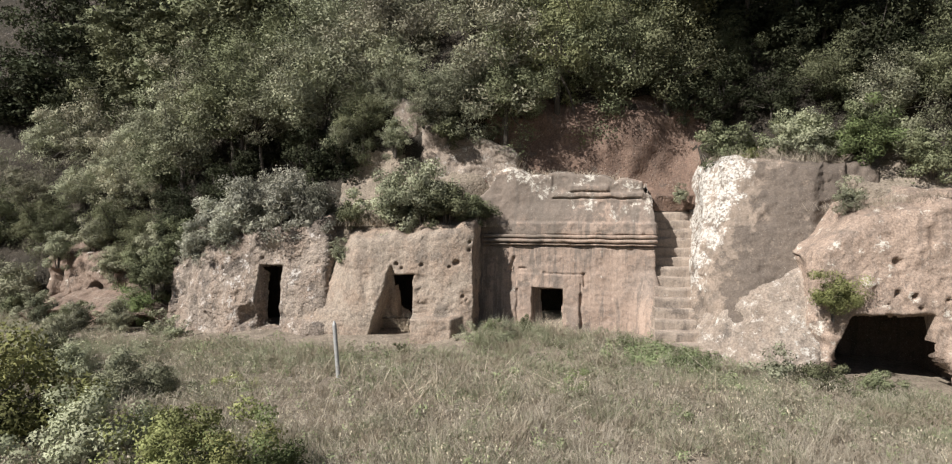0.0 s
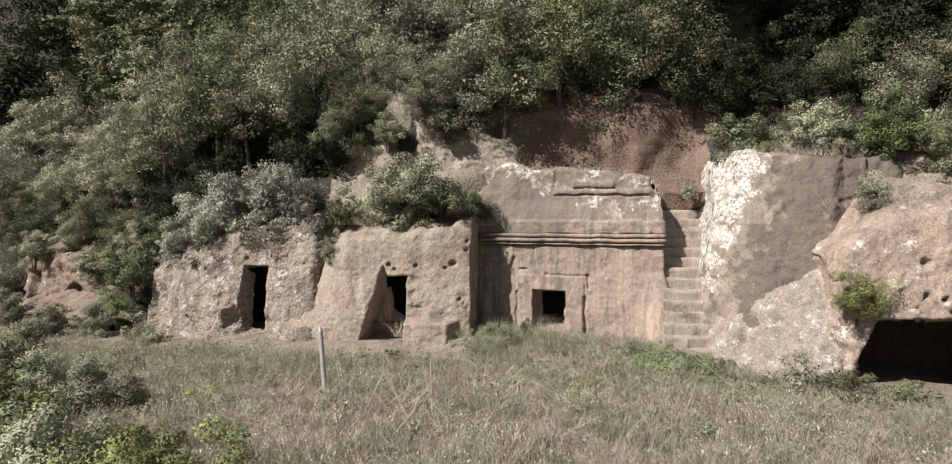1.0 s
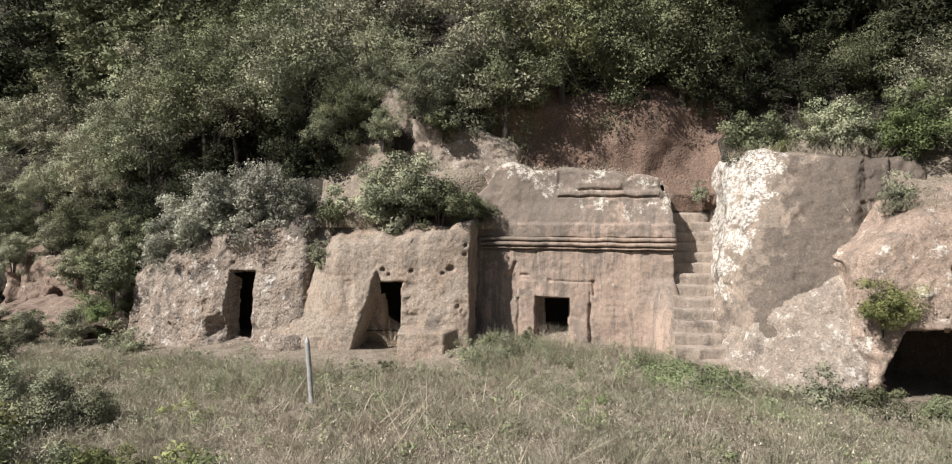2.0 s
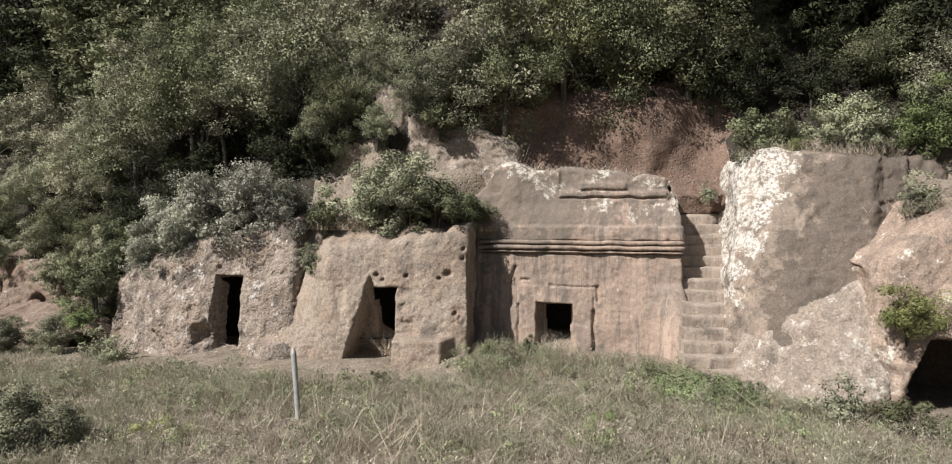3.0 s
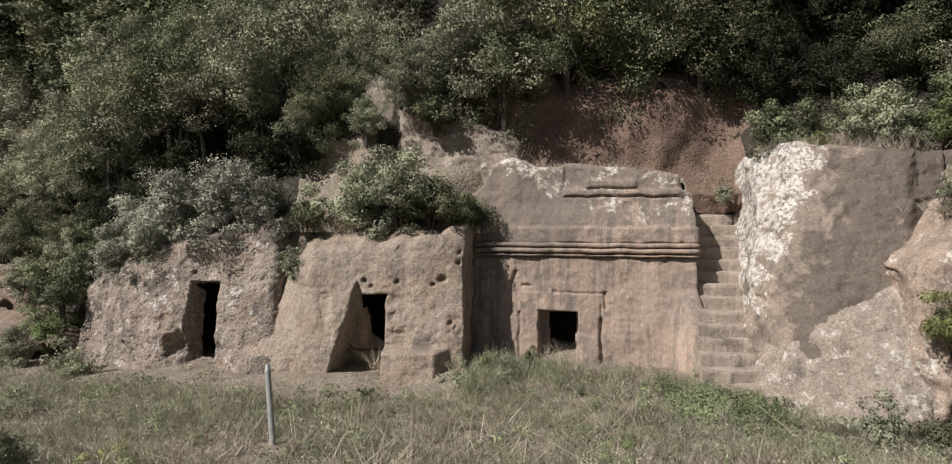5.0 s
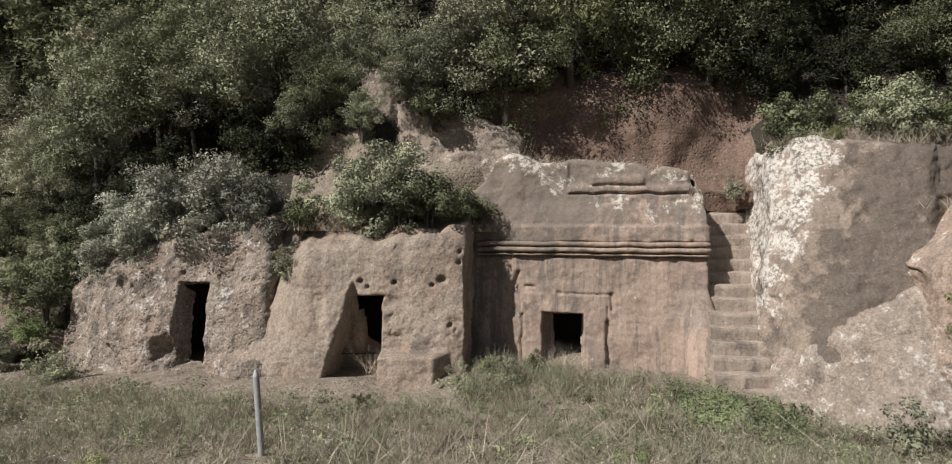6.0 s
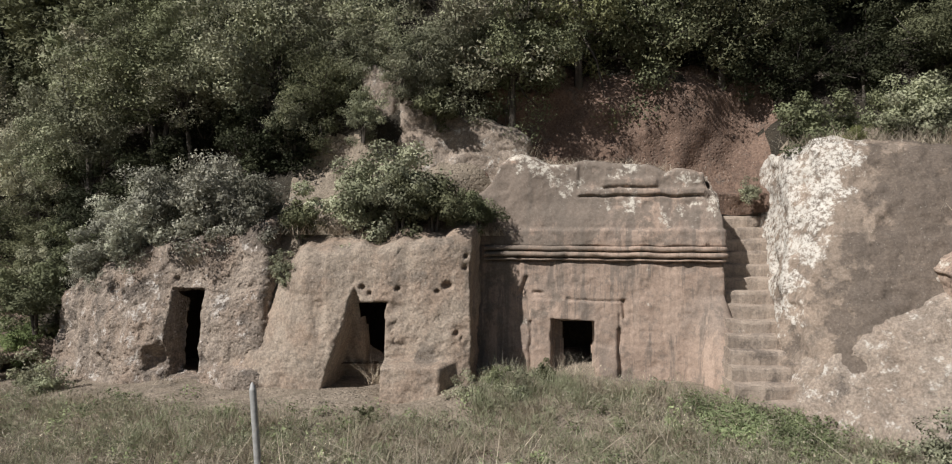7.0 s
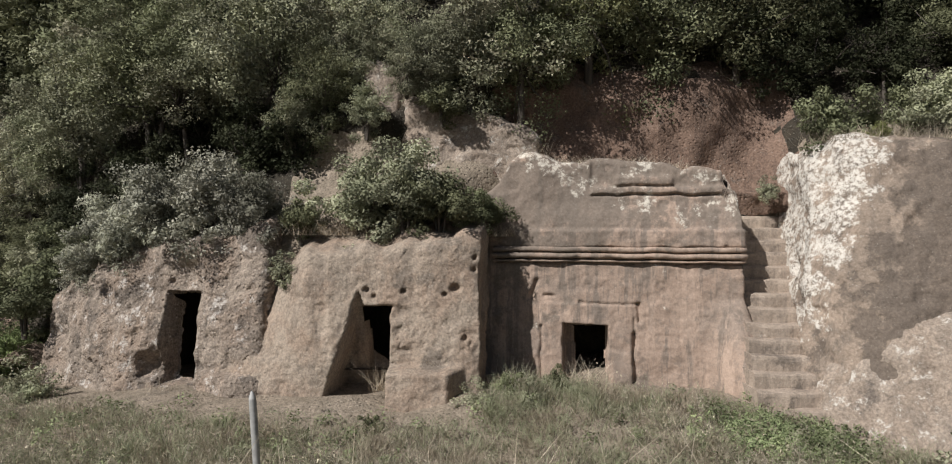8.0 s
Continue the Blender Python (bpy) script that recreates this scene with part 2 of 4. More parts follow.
def grass_material(name):
    mat, n, l, b = nodes_of(name)
    geo = n.new("ShaderNodeNewGeometry")
    co = geo.outputs["Position"]
    dry = mix(n, l, geo.outputs["Random Per Island"], (0.39, 0.345, 0.275), (0.54, 0.485, 0.395))
    green = mix(n, l, geo.outputs["Random Per Island"], (0.24, 0.262, 0.158), (0.36, 0.38, 0.25))
    patch = noise_tex(n, l, co, 0.38, 5, 0.65)
    sep = n.new("ShaderNodeSeparateXYZ")
    l.new(co, sep.inputs[0])
    near = ramp(n, l, sep.outputs["Y"], 11, 18, -0.02, 0.11)
    f = math_node(n, l, "ADD", math_node(n, l, "ADD", patch, near), math_node(n, l, "MULTIPLY", math_node(n, l, "SUBTRACT", geo.outputs["Random Per Island"], 0.5), -0.22))
    col = mix(n, l, ramp(n, l, f, 0.475, 0.59), dry, green)
    dead = ramp(n, l, noise_tex(n, l, co, 0.8, 6, 0.72), 0.5, 0.6, 0, 0.75)
    col = mix(n, l, dead, col, (0.37, 0.3, 0.235))
    fine = ramp(n, l, noise_tex(n, l, co, 3.2, 5, 0.7), 0.42, 0.6, 0, 0.6)
    col = mix(n, l, fine, col, (0.26, 0.225, 0.165))
    l.new(col, b.inputs["Base Color"])
    b.inputs["Roughness"].default_value = 0.7
    b.inputs["Specular IOR Level"].default_value = 0.2
    tr = n.new("ShaderNodeBsdfTranslucent")
    l.new(col, tr.inputs["Color"])
    mx = n.new("ShaderNodeMixShader")
    mx.inputs[0].default_value = 0.3
    l.new(b.outputs[0], mx.inputs[1])
    l.new(tr.outputs[0], mx.inputs[2])
    l.new(mx.outputs[0], n["Material Output"].inputs["Surface"])
    return mat


GRASS = grass_material("meadow_grass")
STRAW = leaf_material("straw", (0.42, 0.37, 0.28), (0.56, 0.5, 0.39), (0.36, 0.31, 0.235), 0.15)


# ---- ground and hillside ----
def ground_z(x, y):
    x, y = np.asarray(x, float), np.asarray(y, float)
    z = 0.42 - 0.05 * (19 - np.clip(y, -200, 19.5))
    z = z - 0.05 * np.clip(x - 6, 0, 12) - 0.035 * np.clip(-6 - x, 0, 14)
    P = np.stack([x, y, 0 * x], -1)
    z = z + 0.3 * smooth(15.5, 18.0, y) * smooth(-2.0, -0.4, x) * smooth(6.5, 4.5, x)
    fade = smooth(120, 40, np.hypot(x, y))
    return z + (0.16 * vnoise(P, 3.1, 3) + 0.07 * vnoise(P, 0.9, 4)) * fade


def spaced(lo, a, b, hi, step, far):
    """Grid lines: fine between a and b, coarse out to lo and hi."""
    return np.concatenate([np.linspace(lo, a, far)[:-1], np.arange(a, b, step), np.linspace(b, hi, far)])


gx, gy = spaced(-900, -26, 22, 900, 0.25, 14), spaced(-900, 2, 30, 900, 0.25, 14)
GX, GY = np.meshgrid(gx, gy)
GV = np.stack([GX, GY, ground_z(GX, GY)], -1).reshape(-1, 3)
ground = new("ground", fast_mesh("ground", GV, grid_faces(len(gy), len(gx)), SOIL, True))
tagged(ground, "uneven brown soil of the meadow below the cliff", "ground", kind="structure")

# slope behind the tombs: x, then ledge, foot and top of the bank, each as y and z
BANK = [
    (-40, 27, 0.5, 28.5, 2.0, 32, 6), (-22, 27.5, 0.5, 28.3, 2.4, 30.5, 6), (-15, 25.8, 0.5, 26.6, 2.8, 28.4, 6),
    (-11.3, 21.9, 1.8, 22.8, 3.2, 24.6, 6.2), (-7, 20.0, 3.4, 21.8, 4.6, 24, 7.6), (-3.2, 19.3, 3.5, 20.6, 5.0, 21.4, 7.0),
    (-0.8, 20.0, 3.9, 20.7, 5.4, 21.2, 7.4), (0.4, 20.5, 4.3, 21.0, 5.3, 21.5, 7.6), (1.6, 20.6, 4.8, 21.4, 5.3, 21.8, 7.8), (4.9, 20.3, 4.9, 21.2, 5.1, 21.5, 7.8), (6.6, 20.9, 5.0, 21.4, 5.2, 21.7, 7.8),
    (8.2, 18.7, 5.5, 20.6, 6.1, 22.4, 9.0), (12, 17.2, 5.0, 19.2, 6.2, 22, 9.5), (16, 15.5, 4.5, 17.5, 6.0, 20, 9.0), (40, 6, 4, 9, 6, 12, 9),
]
bank = np.array(BANK)


def bank_profile(x):
    """The five points (y, z) of the slope's profile at x."""
    c = [np.interp(x, bank[:, 0], bank[:, k]) for k in range(1, 7)]
    pts = [(c[0], c[1] - 0.5 - 2.0 * smooth(12, 15, np.abs(x))), (c[0], c[1]), (c[2], c[3]), (c[4], c[5]), (c[4] + 6, c[5] + 6.2), (c[4] + 26, c[5] + 24), (c[4] + 300, c[5] + 70)]
    return pts


def bank_z(x, y):
    p = bank_profile(x)
    return float(np.interp(y, [q[0] for q in p[1:]], [q[1] for q in p[1:]]))


hx = spaced(-300, -24, 18, 300, 0.16, 10)
steps = (8, 10, 26, 30, 24, 20)
prof = bank_profile(hx)
rows_y, rows_z = [], []
for (p, q, m) in zip(prof[:-1], prof[1:], steps):
    for k in range(m):
        rows_y.append(p[0] + (q[0] - p[0]) * k / m)
        rows_z.append(p[1] + (q[1] - p[1]) * k / m)
HY, HZ = np.array(rows_y), np.array(rows_z)
HX = np.broadcast_to(hx, HY.shape)
HP = np.stack([HX, HY, HZ], -1)
near = smooth(60, 30, np.abs(HX)) * smooth(40, 30, HY)
HP = HP + np.stack([0 * HY, -(0.32 * fbm(HP, 1.7, 4, 11)) * near, 0.22 * fbm(HP, 1.3, 4, 17) * near], -1)
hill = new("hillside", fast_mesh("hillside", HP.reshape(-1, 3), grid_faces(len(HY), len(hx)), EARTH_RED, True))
for extra in (LITTER_SHADED, SOIL):
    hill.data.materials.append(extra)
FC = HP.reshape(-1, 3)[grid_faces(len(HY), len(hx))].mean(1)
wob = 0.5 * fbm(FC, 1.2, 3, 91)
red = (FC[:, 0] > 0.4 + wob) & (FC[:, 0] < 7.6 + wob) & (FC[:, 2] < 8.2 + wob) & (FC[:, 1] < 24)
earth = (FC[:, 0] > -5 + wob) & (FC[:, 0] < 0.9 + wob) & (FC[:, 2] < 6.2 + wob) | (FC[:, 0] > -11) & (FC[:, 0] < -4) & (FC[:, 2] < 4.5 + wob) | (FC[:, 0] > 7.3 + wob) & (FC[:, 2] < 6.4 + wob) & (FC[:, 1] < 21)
# outside the red and tan earth, the bank gets the shade-darkened litter
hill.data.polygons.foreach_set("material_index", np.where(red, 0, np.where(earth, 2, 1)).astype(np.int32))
tagged(hill, "steep reddish earth bank rising behind the tombs", "hillside", kind="structure")


# ---- rock masses ----
def rock_face(name, plan, base, batter, material, res=0.06, rough=0.12, grit=0.02, round_top=0.35, bevel=0.12, back=2.5, cut=None, hole=None, seed=0, cap_rise=0.0, lean=(0.0, 1.0)):
    """A mass of rock. plan: points (x, y, height of the top) along its foot, from left to right as seen from the meadow. The face rises from
    base, leans back by batter towards lean, is carved by cut(x, z) (metres inwards), opened where hole(x, z) says so, and goes over into a cap that runs back."""
    plan = np.array(plan, float)
    seg = np.hypot(*np.diff(plan[:, :2], axis=0).T)
    at = np.r_[0, np.cumsum(seg)]
    s = np.linspace(0, at[-1], int(at[-1] / res) + 1)
    px, py, top = (np.interp(s, at, plan[:, k]) for k in range(3))
    w = max(1, int(bevel / res))
    ker = np.hanning(2 * w + 3)
    ker /= ker.sum()

    def soften(a):
        return np.convolve(np.pad(a, w + 1, mode="edge"), ker, "valid")
    px, py = soften(px), soften(py)
    tx, ty = np.gradient(px), np.gradient(py)
    ln = np.hypot(tx, ty)
    nx, ny = soften(ty / ln), soften(-tx / ln)
    P0 = np.stack([px, py, 0 * px], -1)
    top = top + 0.16 * fbm(P0, 0.9, 4, seed + 40)
    rows = int((top.max() - base) / res) + 1
    v = np.linspace(0, 1, rows)[:, None]
    Z = base + (top[None] - base) * v
    X, Y = px[None] + 0 * Z, py[None] + 0 * Z
    setback = batter * (Z - base)
    d = np.clip((Z - (top[None] - round_top)) / round_top, 0, 1)
    setback = setback + round_top * (1 - np.sqrt(np.clip(1 - d * d, 0, 1))) * 0.9
    P = np.stack([X, Y, Z], -1)
    inward = 0 * Z
    disp = rough * fbm(P, 1.4, 3, seed) + grit * fbm(P, 0.28, 3, seed + 9, 0.6)
    chip = vnoise(P, 0.45, seed + 21)
    disp = disp - grit * 3.0 * smooth(0.45, 0.75, chip)
    disp = disp + grit * 0.7 * facets(P + 0.08 * np.stack([chip, chip, -chip], -1), 0.42, seed + 3) + grit * 0.5 * facets(P, 0.16, seed + 5)
    disp = disp + rough * 0.4 * (0.4 - np.abs(vnoise(P, 0.8, seed + 23))) + grit * 1.6 * (0.5 - np.abs(vnoise(P, 0.5, seed + 25))) + grit * 1.2 * (0.5 - np.abs(vnoise(P, 0.19, seed + 27))) + grit * 0.8 * vnoise(P, 0.08, seed + 29)
    if cut:
        WX = X + 0.03 * vnoise(P, 0.3, seed + 31)
        WZ = Z + 0.03 * vnoise(P, 0.3, seed + 33)
        inward = inward + cut(WX, WZ)
    inward = inward - disp
    P = np.stack([X - nx[None] * inward + lean[0] * setback, Y - ny[None] * inward + lean[1] * setback, Z], -1)
    edge = P[-1]
    caps = []
    m = max(4, int(back / 0.12))
    for k in range(1, m + 1):
        q = edge.copy()
        q[:, 0] += lean[0] * back * k / m
        q[:, 1] += lean[1] * back * k / m
        q[:, 2] += cap_rise * k / m
        q[:, 2] += 0.09 * fbm(q, 0.8, 3, seed + 50) * min(1, k / 2)
        caps.append(q)
    A = np.concatenate([P, np.array(caps)], 0)
    F = grid_faces(A.shape[0], A.shape[1])
    if hole:
        H = np.zeros(A.shape[:2], bool)
        H[:rows] = hole(WX, WZ)
        F = F[~H.ravel()[F].all(1)]
    return fast_mesh(name, A.reshape(-1, 3), F, material, True)


def box_in(x, z, x0, x1, z0, z1, e=0.03):
    return smooth(x0 - e, x0 + e, x) * smooth(x1 + e, x1 - e, x) * smooth(z0 - e, z0 + e, z) * smooth(z1 + e, z1 - e, z)


def round_hole(x, z, cx, cz, r):
    return smooth(r * 1.25, r * 0.6, np.hypot(x - cx, z - cz))


def chamber(name, x0, x1, y0, y1, z0, z1, slope=0.0):
    """The room behind a door, open to the front, its rock coloured dark for shade."""
    bm = bmesh.new()
    c = [bm.verts.new((x, y + slope * (x - x0), z)) for z in (z0, z1) for y in (y0, y1) for x in (x0, x1)]
    for f in ((0, 1, 3, 2), (4, 6, 7, 5), (2, 3, 7, 6), (0, 2, 6, 4), (1, 5, 7, 3)):
        bm.faces.new([c[k] for k in f])
    bmesh.ops.subdivide_edges(bm, edges=bm.edges[:], cuts=6, use_grid_fill=True)
    for q in bm.verts:
        q.co += Vector((noise.noise(q.co * 1.7), noise.noise(q.co * 1.7 + Vector((9, 0, 0))), noise.noise(q.co * 1.7 + Vector((0, 9, 0))))) * 0.05
    return bm_mesh(name, bm, CAVE_SHADED, True)


# tomb with the carved facade
FA, FB = (-0.9, 19.94), (5.2, 18.72)
FSL = (FB[1] - FA[1]) / (FB[0] - FA[0])


def facade_y(x):
    return FA[1] + FSL * (x - FA[0])


def facade_cut(x, z):
    d = -0.02 * box_in(x, z, 1.05, 3.0, 0, 2.34, 0.02)
    d = d + 0.1 * box_in(x, z, 2.98, 3.06 + 0.02 * np.sin(9 * z), 0.6, 1.75, 0.018) + 0.04 * box_in(x, z, 3.0, 3.05, 1.7, 2.05, 0.02) + 0.08 * box_in(x, z, 1.03, 1.09, 0.6, 1.85, 0.018)
    d = d + 0.05 * box_in(x, z, 1.85, 3.12, 2.34, 2.38, 0.015) + 0.08 * box_in(x, z, 3.09, 3.16, 1.95, 2.4, 0.03)
    d = d + 0.09 * box_in(x, z, 0.78 + 0.35 * (z - 2.45), 0.86 + 0.35 * (z - 2.45), 2.4, 2.85, 0.04) + 0.05 * box_in(x, z, 1.1, 1.35, 2.45, 2.52, 0.03)
    d = d + 0.5 * box_in(x, z, 1.54, 2.47, 0.2, 1.88, 0.02)
    d = d + 0.06 * smooth(3.2, 3.23, z) * smooth(3.58, 3.55, z) * smooth(0.0, 0.1, x)
    above = smooth(3.56, 3.6, z)
    d = d - 0.05 * above + 0.07 * smooth(3.93, 4.0, z) + 0.16 * smooth(3.95, 4.7, z) * smooth(0.6, 1.6, x)
    d = d + 0.07 * box_in(x, z, 2.1, 4.95, 4.71, 4.75, 0.015) - 0.04 * box_in(x, z, 2.1, 4.95, 4.76, 4.9, 0.02) + 0.06 * box_in(x, z, 2.1, 4.95, 4.92, 5.8, 0.05)
    d = d + 0.07 * box_in(x, z, 2.6, 3.9, 4.91, 4.94, 0.015) - 0.06 * box_in(x, z, 2.62, 3.85, 4.95, 5.15, 0.05)
    d = d - 0.5 * np.clip(2.5 - z, 0, 1.95) * smooth(4.35, 5.16, x) ** 1.5 * smooth(5.235, 5.21, x)
    d = d + 0.1 * smooth(1.0, 0.4, x) * smooth(3.9, 4.2, z)
    return d


facade_tomb = thing("rock_cut_tomb", (2.4, 20.2, 0.4), "pinkish tuff tomb facade with carved cornice and low black doorway", "rock tomb")
part("rock_face", rock_face("facade", [(-0.9, 19.94, 4.5), (-0.3, 19.82, 4.7), (0.1, 19.74, 5.05), (0.3, 19.7, 5.45), (0.65, 19.63, 5.6), (2.0, 19.36, 5.5), (3.6, 19.04, 5.38), (4.5, 18.86, 5.28),
                                        (4.84, 18.79, 5.15), (4.92, 18.78, 4.82), (5.12, 18.735, 4.75), (5.22, 18.72, 4.6), (5.24, 19.0, 5.0), (5.26, 19.4, 5.2), (5.3, 20.0, 5.2), (5.35, 21.0, 5.2)],
     -0.3, 0.012, TUFF_PINK, 0.03, 0.045, 0.009, 0.12, 0.06, 2.2, facade_cut,
     lambda x, z: (x > 1.75 - 0.03 * np.sin(4 * z)) & (x < 2.44) & (z > 0.25) & (z < 1.85), 3, 0.0, (0.2, 0.98)), facade_tomb)
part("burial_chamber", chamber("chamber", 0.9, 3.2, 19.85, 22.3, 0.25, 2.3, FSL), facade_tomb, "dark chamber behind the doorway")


def moulding(name, z, radius, out):
    """A worn half-round band along the facade that turns the corner at its right end."""
    xs = np.arange(0.0, 5.24, 0.05)
    line = [(x, facade_y(x)) for x in xs] + [(5.22, 18.72 + k * 0.05) for k in range(1, 8)]
    line = np.array(line)
    n = np.tile(np.array([FSL, -1.0]) / math.hypot(FSL, 1), (len(line), 1))
    n[len(xs):] = (1, 0.05)
    n[len(xs) - 1] = n[len(xs)] = (0.6, -0.75)
    ring = []
    for a in np.linspace(-1.75, 1.75, 9):
        off = out * max(0.0, math.cos(a)) ** 0.4 - (0.1 if abs(a) > 1.6 else 0)
        zz = z + radius * math.sin(a * 0.9)
        P = np.stack([line[:, 0] + n[:, 0] * off, line[:, 1] + n[:, 1] * off, 0 * line[:, 0] + zz], -1)
        wear = 0.016 * fbm(P, 0.2, 3, 5) - 0.035 * smooth(0.3, 0.65, vnoise(P, 0.4, 61))
        P[:, :2] += n * wear[:, None]
        P[:, 2] += 0.014 * vnoise(P, 0.5, 71) + 0.006 * vnoise(P, 0.12, 73)
        ring.append(P)
    V = np.array(ring)
    return fast_mesh(name, V.reshape(-1, 3), grid_faces(V.shape[0], V.shape[1]), TUFF_PINK, True)


part("moulding", moulding("moulding", 3.525, 0.06, 0.1), facade_tomb, "worn upper half-round band of the cornice")
part("moulding", moulding("moulding", 3.385, 0.06, 0.115), facade_tomb)
part("moulding", moulding("moulding", 3.272, 0.028, 0.06), facade_tomb)


# steps beside it
stairs = thing("rock_stairs", (5.7, 18, 0.5), "steep worn steps cut in tuff beside the carved tomb", "stairs")
for k in range(16):
    z1 = 0.6 + 0.29 * k
    y0 = 17.2 + 0.9 * (z1 - 0.71)
    x0, x1 = min(5.2, 4.82 + 0.06 * k) + 0.01 * (k % 2), 6.3 + 0.07 * k
    bm = bmesh.new()
    nxs, prof_pts = 12, [(0, -1.1), (0.0, -0.08), (0.015, -0.02), (0.06, 0.0), (0.2, 0.015), (0.9, 0.03)]
    cols = []
    for i in range(nxs + 1):
        x = x0 + (x1 - x0) * i / nxs
        worn = 0.03 * math.sin(math.pi * i / nxs)
        col = []
        for py, pz in prof_pts:
            q = Vector((x, y0 + py, z1 + pz))
            q += Vector((0, noise.noise(q * 3) * 0.04, noise.noise(q * 2.3 + Vector((k, 0, 5))) * 0.035 - worn * (1 if pz > -0.1 else 0)))
            col.append(bm.verts.new(q))
        cols.append(col)
    for a, b in zip(cols[:-1], cols[1:]):
        for j in range(len(prof_pts) - 1):
            bm.faces.new((a[j], b[j], b[j + 1], a[j + 1]))
    for col in (cols[0], cols[-1]):
        end = bm.verts.new((col[0].co.x, col[-1].co.y, col[0].co.z))
        bm.faces.new((*col, end) if col is cols[-1] else (end, *reversed(col)))
    part("step", bm_mesh("step", bm, STEP_ROCK), stairs)


# tomb with the slanting alcove
def mid_cut(x, z):
    lean = -3.42 + 0.27 * (z - 0.5)
    top = 2.66 - 2.6 * np.clip(x + 2.83, 0, 0.13)
    depth = 0.55 * np.clip(2.6 - z, 0, 3) + 0.16
    d = depth * smooth(lean - 0.03, lean + 0.05, x) * smooth(-2.13, -2.18, x) * smooth(top + 0.02, top - 0.04, z)
    d = d + 0.35 * smooth(-2.8, -2.74, x) * smooth(-2.12, -2.17, x) * smooth(2.36, 2.32, z) * smooth(0.7, 1.1, z)
    d = d - 0.46 * smooth(-2.2, -2.12, x) * smooth(-0.6, -0.95, x) * smooth(1.2, 1.08, z)
    for cx, cz, r in ((-2.66, 2.66, 0.06), (-2.49, 2.54, 0.045), (-1.9, 2.64, 0.06), (-1.04, 2.59, 0.055), (-0.81, 2.72, 0.1), (-0.62, 1.7, 0.06), (-0.4, 3.33, 0.05), (-0.42, 3.08, 0.05)):
        d = d + 0.14 * round_hole(x, z, cx, cz, r)
    d = d + 0.3 * np.clip(z - 0.6, 0, 4) * smooth(-3.9, -5.1, x)
    band = smooth(1.3, 1.5, z) * smooth(2.2, 1.9, z) * smooth(-2.2, -2.0, x)
    d = d + 0.03 * band * smooth(0.1, 0.5, vnoise(np.stack([x, 0 * x, z], -1), 0.1, 7))
    return d


mid_tomb = thing("rock_cut_tomb", (-2.4, 19.6, 0.4), "tan tuff tomb with slanting alcove, small door and rock bench", "rock tomb")
part("rock_face", rock_face("alcove_rock", [(-6.4, 19.5, 0.7), (-6.0, 18.8, 0.85), (-5.4, 18.55, 2.0), (-4.9, 18.4, 2.8), (-4.4, 18.28, 3.3), (-3.95, 18.17, 3.5), (-3.4, 18.1, 3.6), (-2.2, 18.0, 3.75), (-0.9, 17.97, 3.95), (-0.3, 17.96, 4.1), (-0.22, 18.3, 4.1), (-0.15, 19.2, 4.1), (-0.1, 20.2, 4.2)],
     -0.3, 0.17, TUFF_TAN, 0.038, 0.07, 0.014, 0.3, 0.1, 1.8, mid_cut,
     lambda x, z: (x > -2.78 + 0.05 * np.sin(5 * z)) & (x < -2.17) & (z > 1.02 + 0.6 * np.clip(-2.35 - x, 0, 1)) & (z < 2.33), 8, 0.6), mid_tomb)
part("burial_chamber", chamber("chamber", -3.4, -1.6, 19.15, 21.2, 0.9, 2.6), mid_tomb, "dark chamber behind the small door")


# tomb with the tall doorway
def left_cut(x, z):
    lean = -7.48 + 0.1 * (z - 0.4)
    d = 0.62 * smooth(lean - 0.03, lean + 0.03, x) * smooth(-6.5, -6.55, x) * smooth(2.54, 2.49, z) * smooth(0.46, 0.52, z)
    d = d + 0.3 * smooth(-7.95, -7.85, x) * smooth(-7.4, -7.5, x) * smooth(1.35, 1.0, z - 0.35 * (x + 7.6)) * smooth(0.55, 0.7, z)
    for cx, cz, r in ((-7.2, 2.75, 0.06), (-8.6, 2.35, 0.05), (-9.2, 0.9, 0.06)):
        d = d + 0.14 * round_hole(x, z, cx, cz, r)
    d = d - 0.22 * smooth(-6.5, -6.3, x) * smooth(0.95, 0.75, z)
    return d


left_tomb = thing("rock_cut_tomb", (-8, 21, 0.2), "rough grey-tan tuff tomb with a tall dark doorway", "rock tomb")
part("rock_face", rock_face("doorway_rock", [(-11.3, 23.2, 2.4), (-11.2, 21.8, 2.4), (-10.95, 20.9, 2.5), (-10.0, 20.3, 2.95), (-8.4, 19.5, 3.45), (-7.4, 19.15, 3.6), (-6.5, 18.95, 3.62), (-5.6, 18.75, 3.85), (-4.98, 18.58, 4.15), (-4.86, 18.8, 4.15), (-4.8, 20.3, 4.0)],
     -0.6, 0.2, TUFF_LEFT, 0.035, 0.14, 0.024, 0.3, 0.1, 1.8, left_cut,
     lambda x, z: (x > -7.3) & (x < -6.58) & (z > 0.55) & (z < 2.47), 14, 0.3), left_tomb)
part("burial_chamber", chamber("chamber", -7.9, -6.1, 20.55, 23.0, 0.45, 2.75, -0.35), left_tomb, "dark chamber behind the doorway")


# crusted outcrop and the block with the cave
def white_cut(x, z):
    d = 0.12 * smooth(8.3, 8.7, x) * smooth(3.2, 4.2, z) + 0.18 * smooth(9.5, 9.65, x + 0.15 * (z - 4)) * smooth(10.4, 9.9, x)
    return d


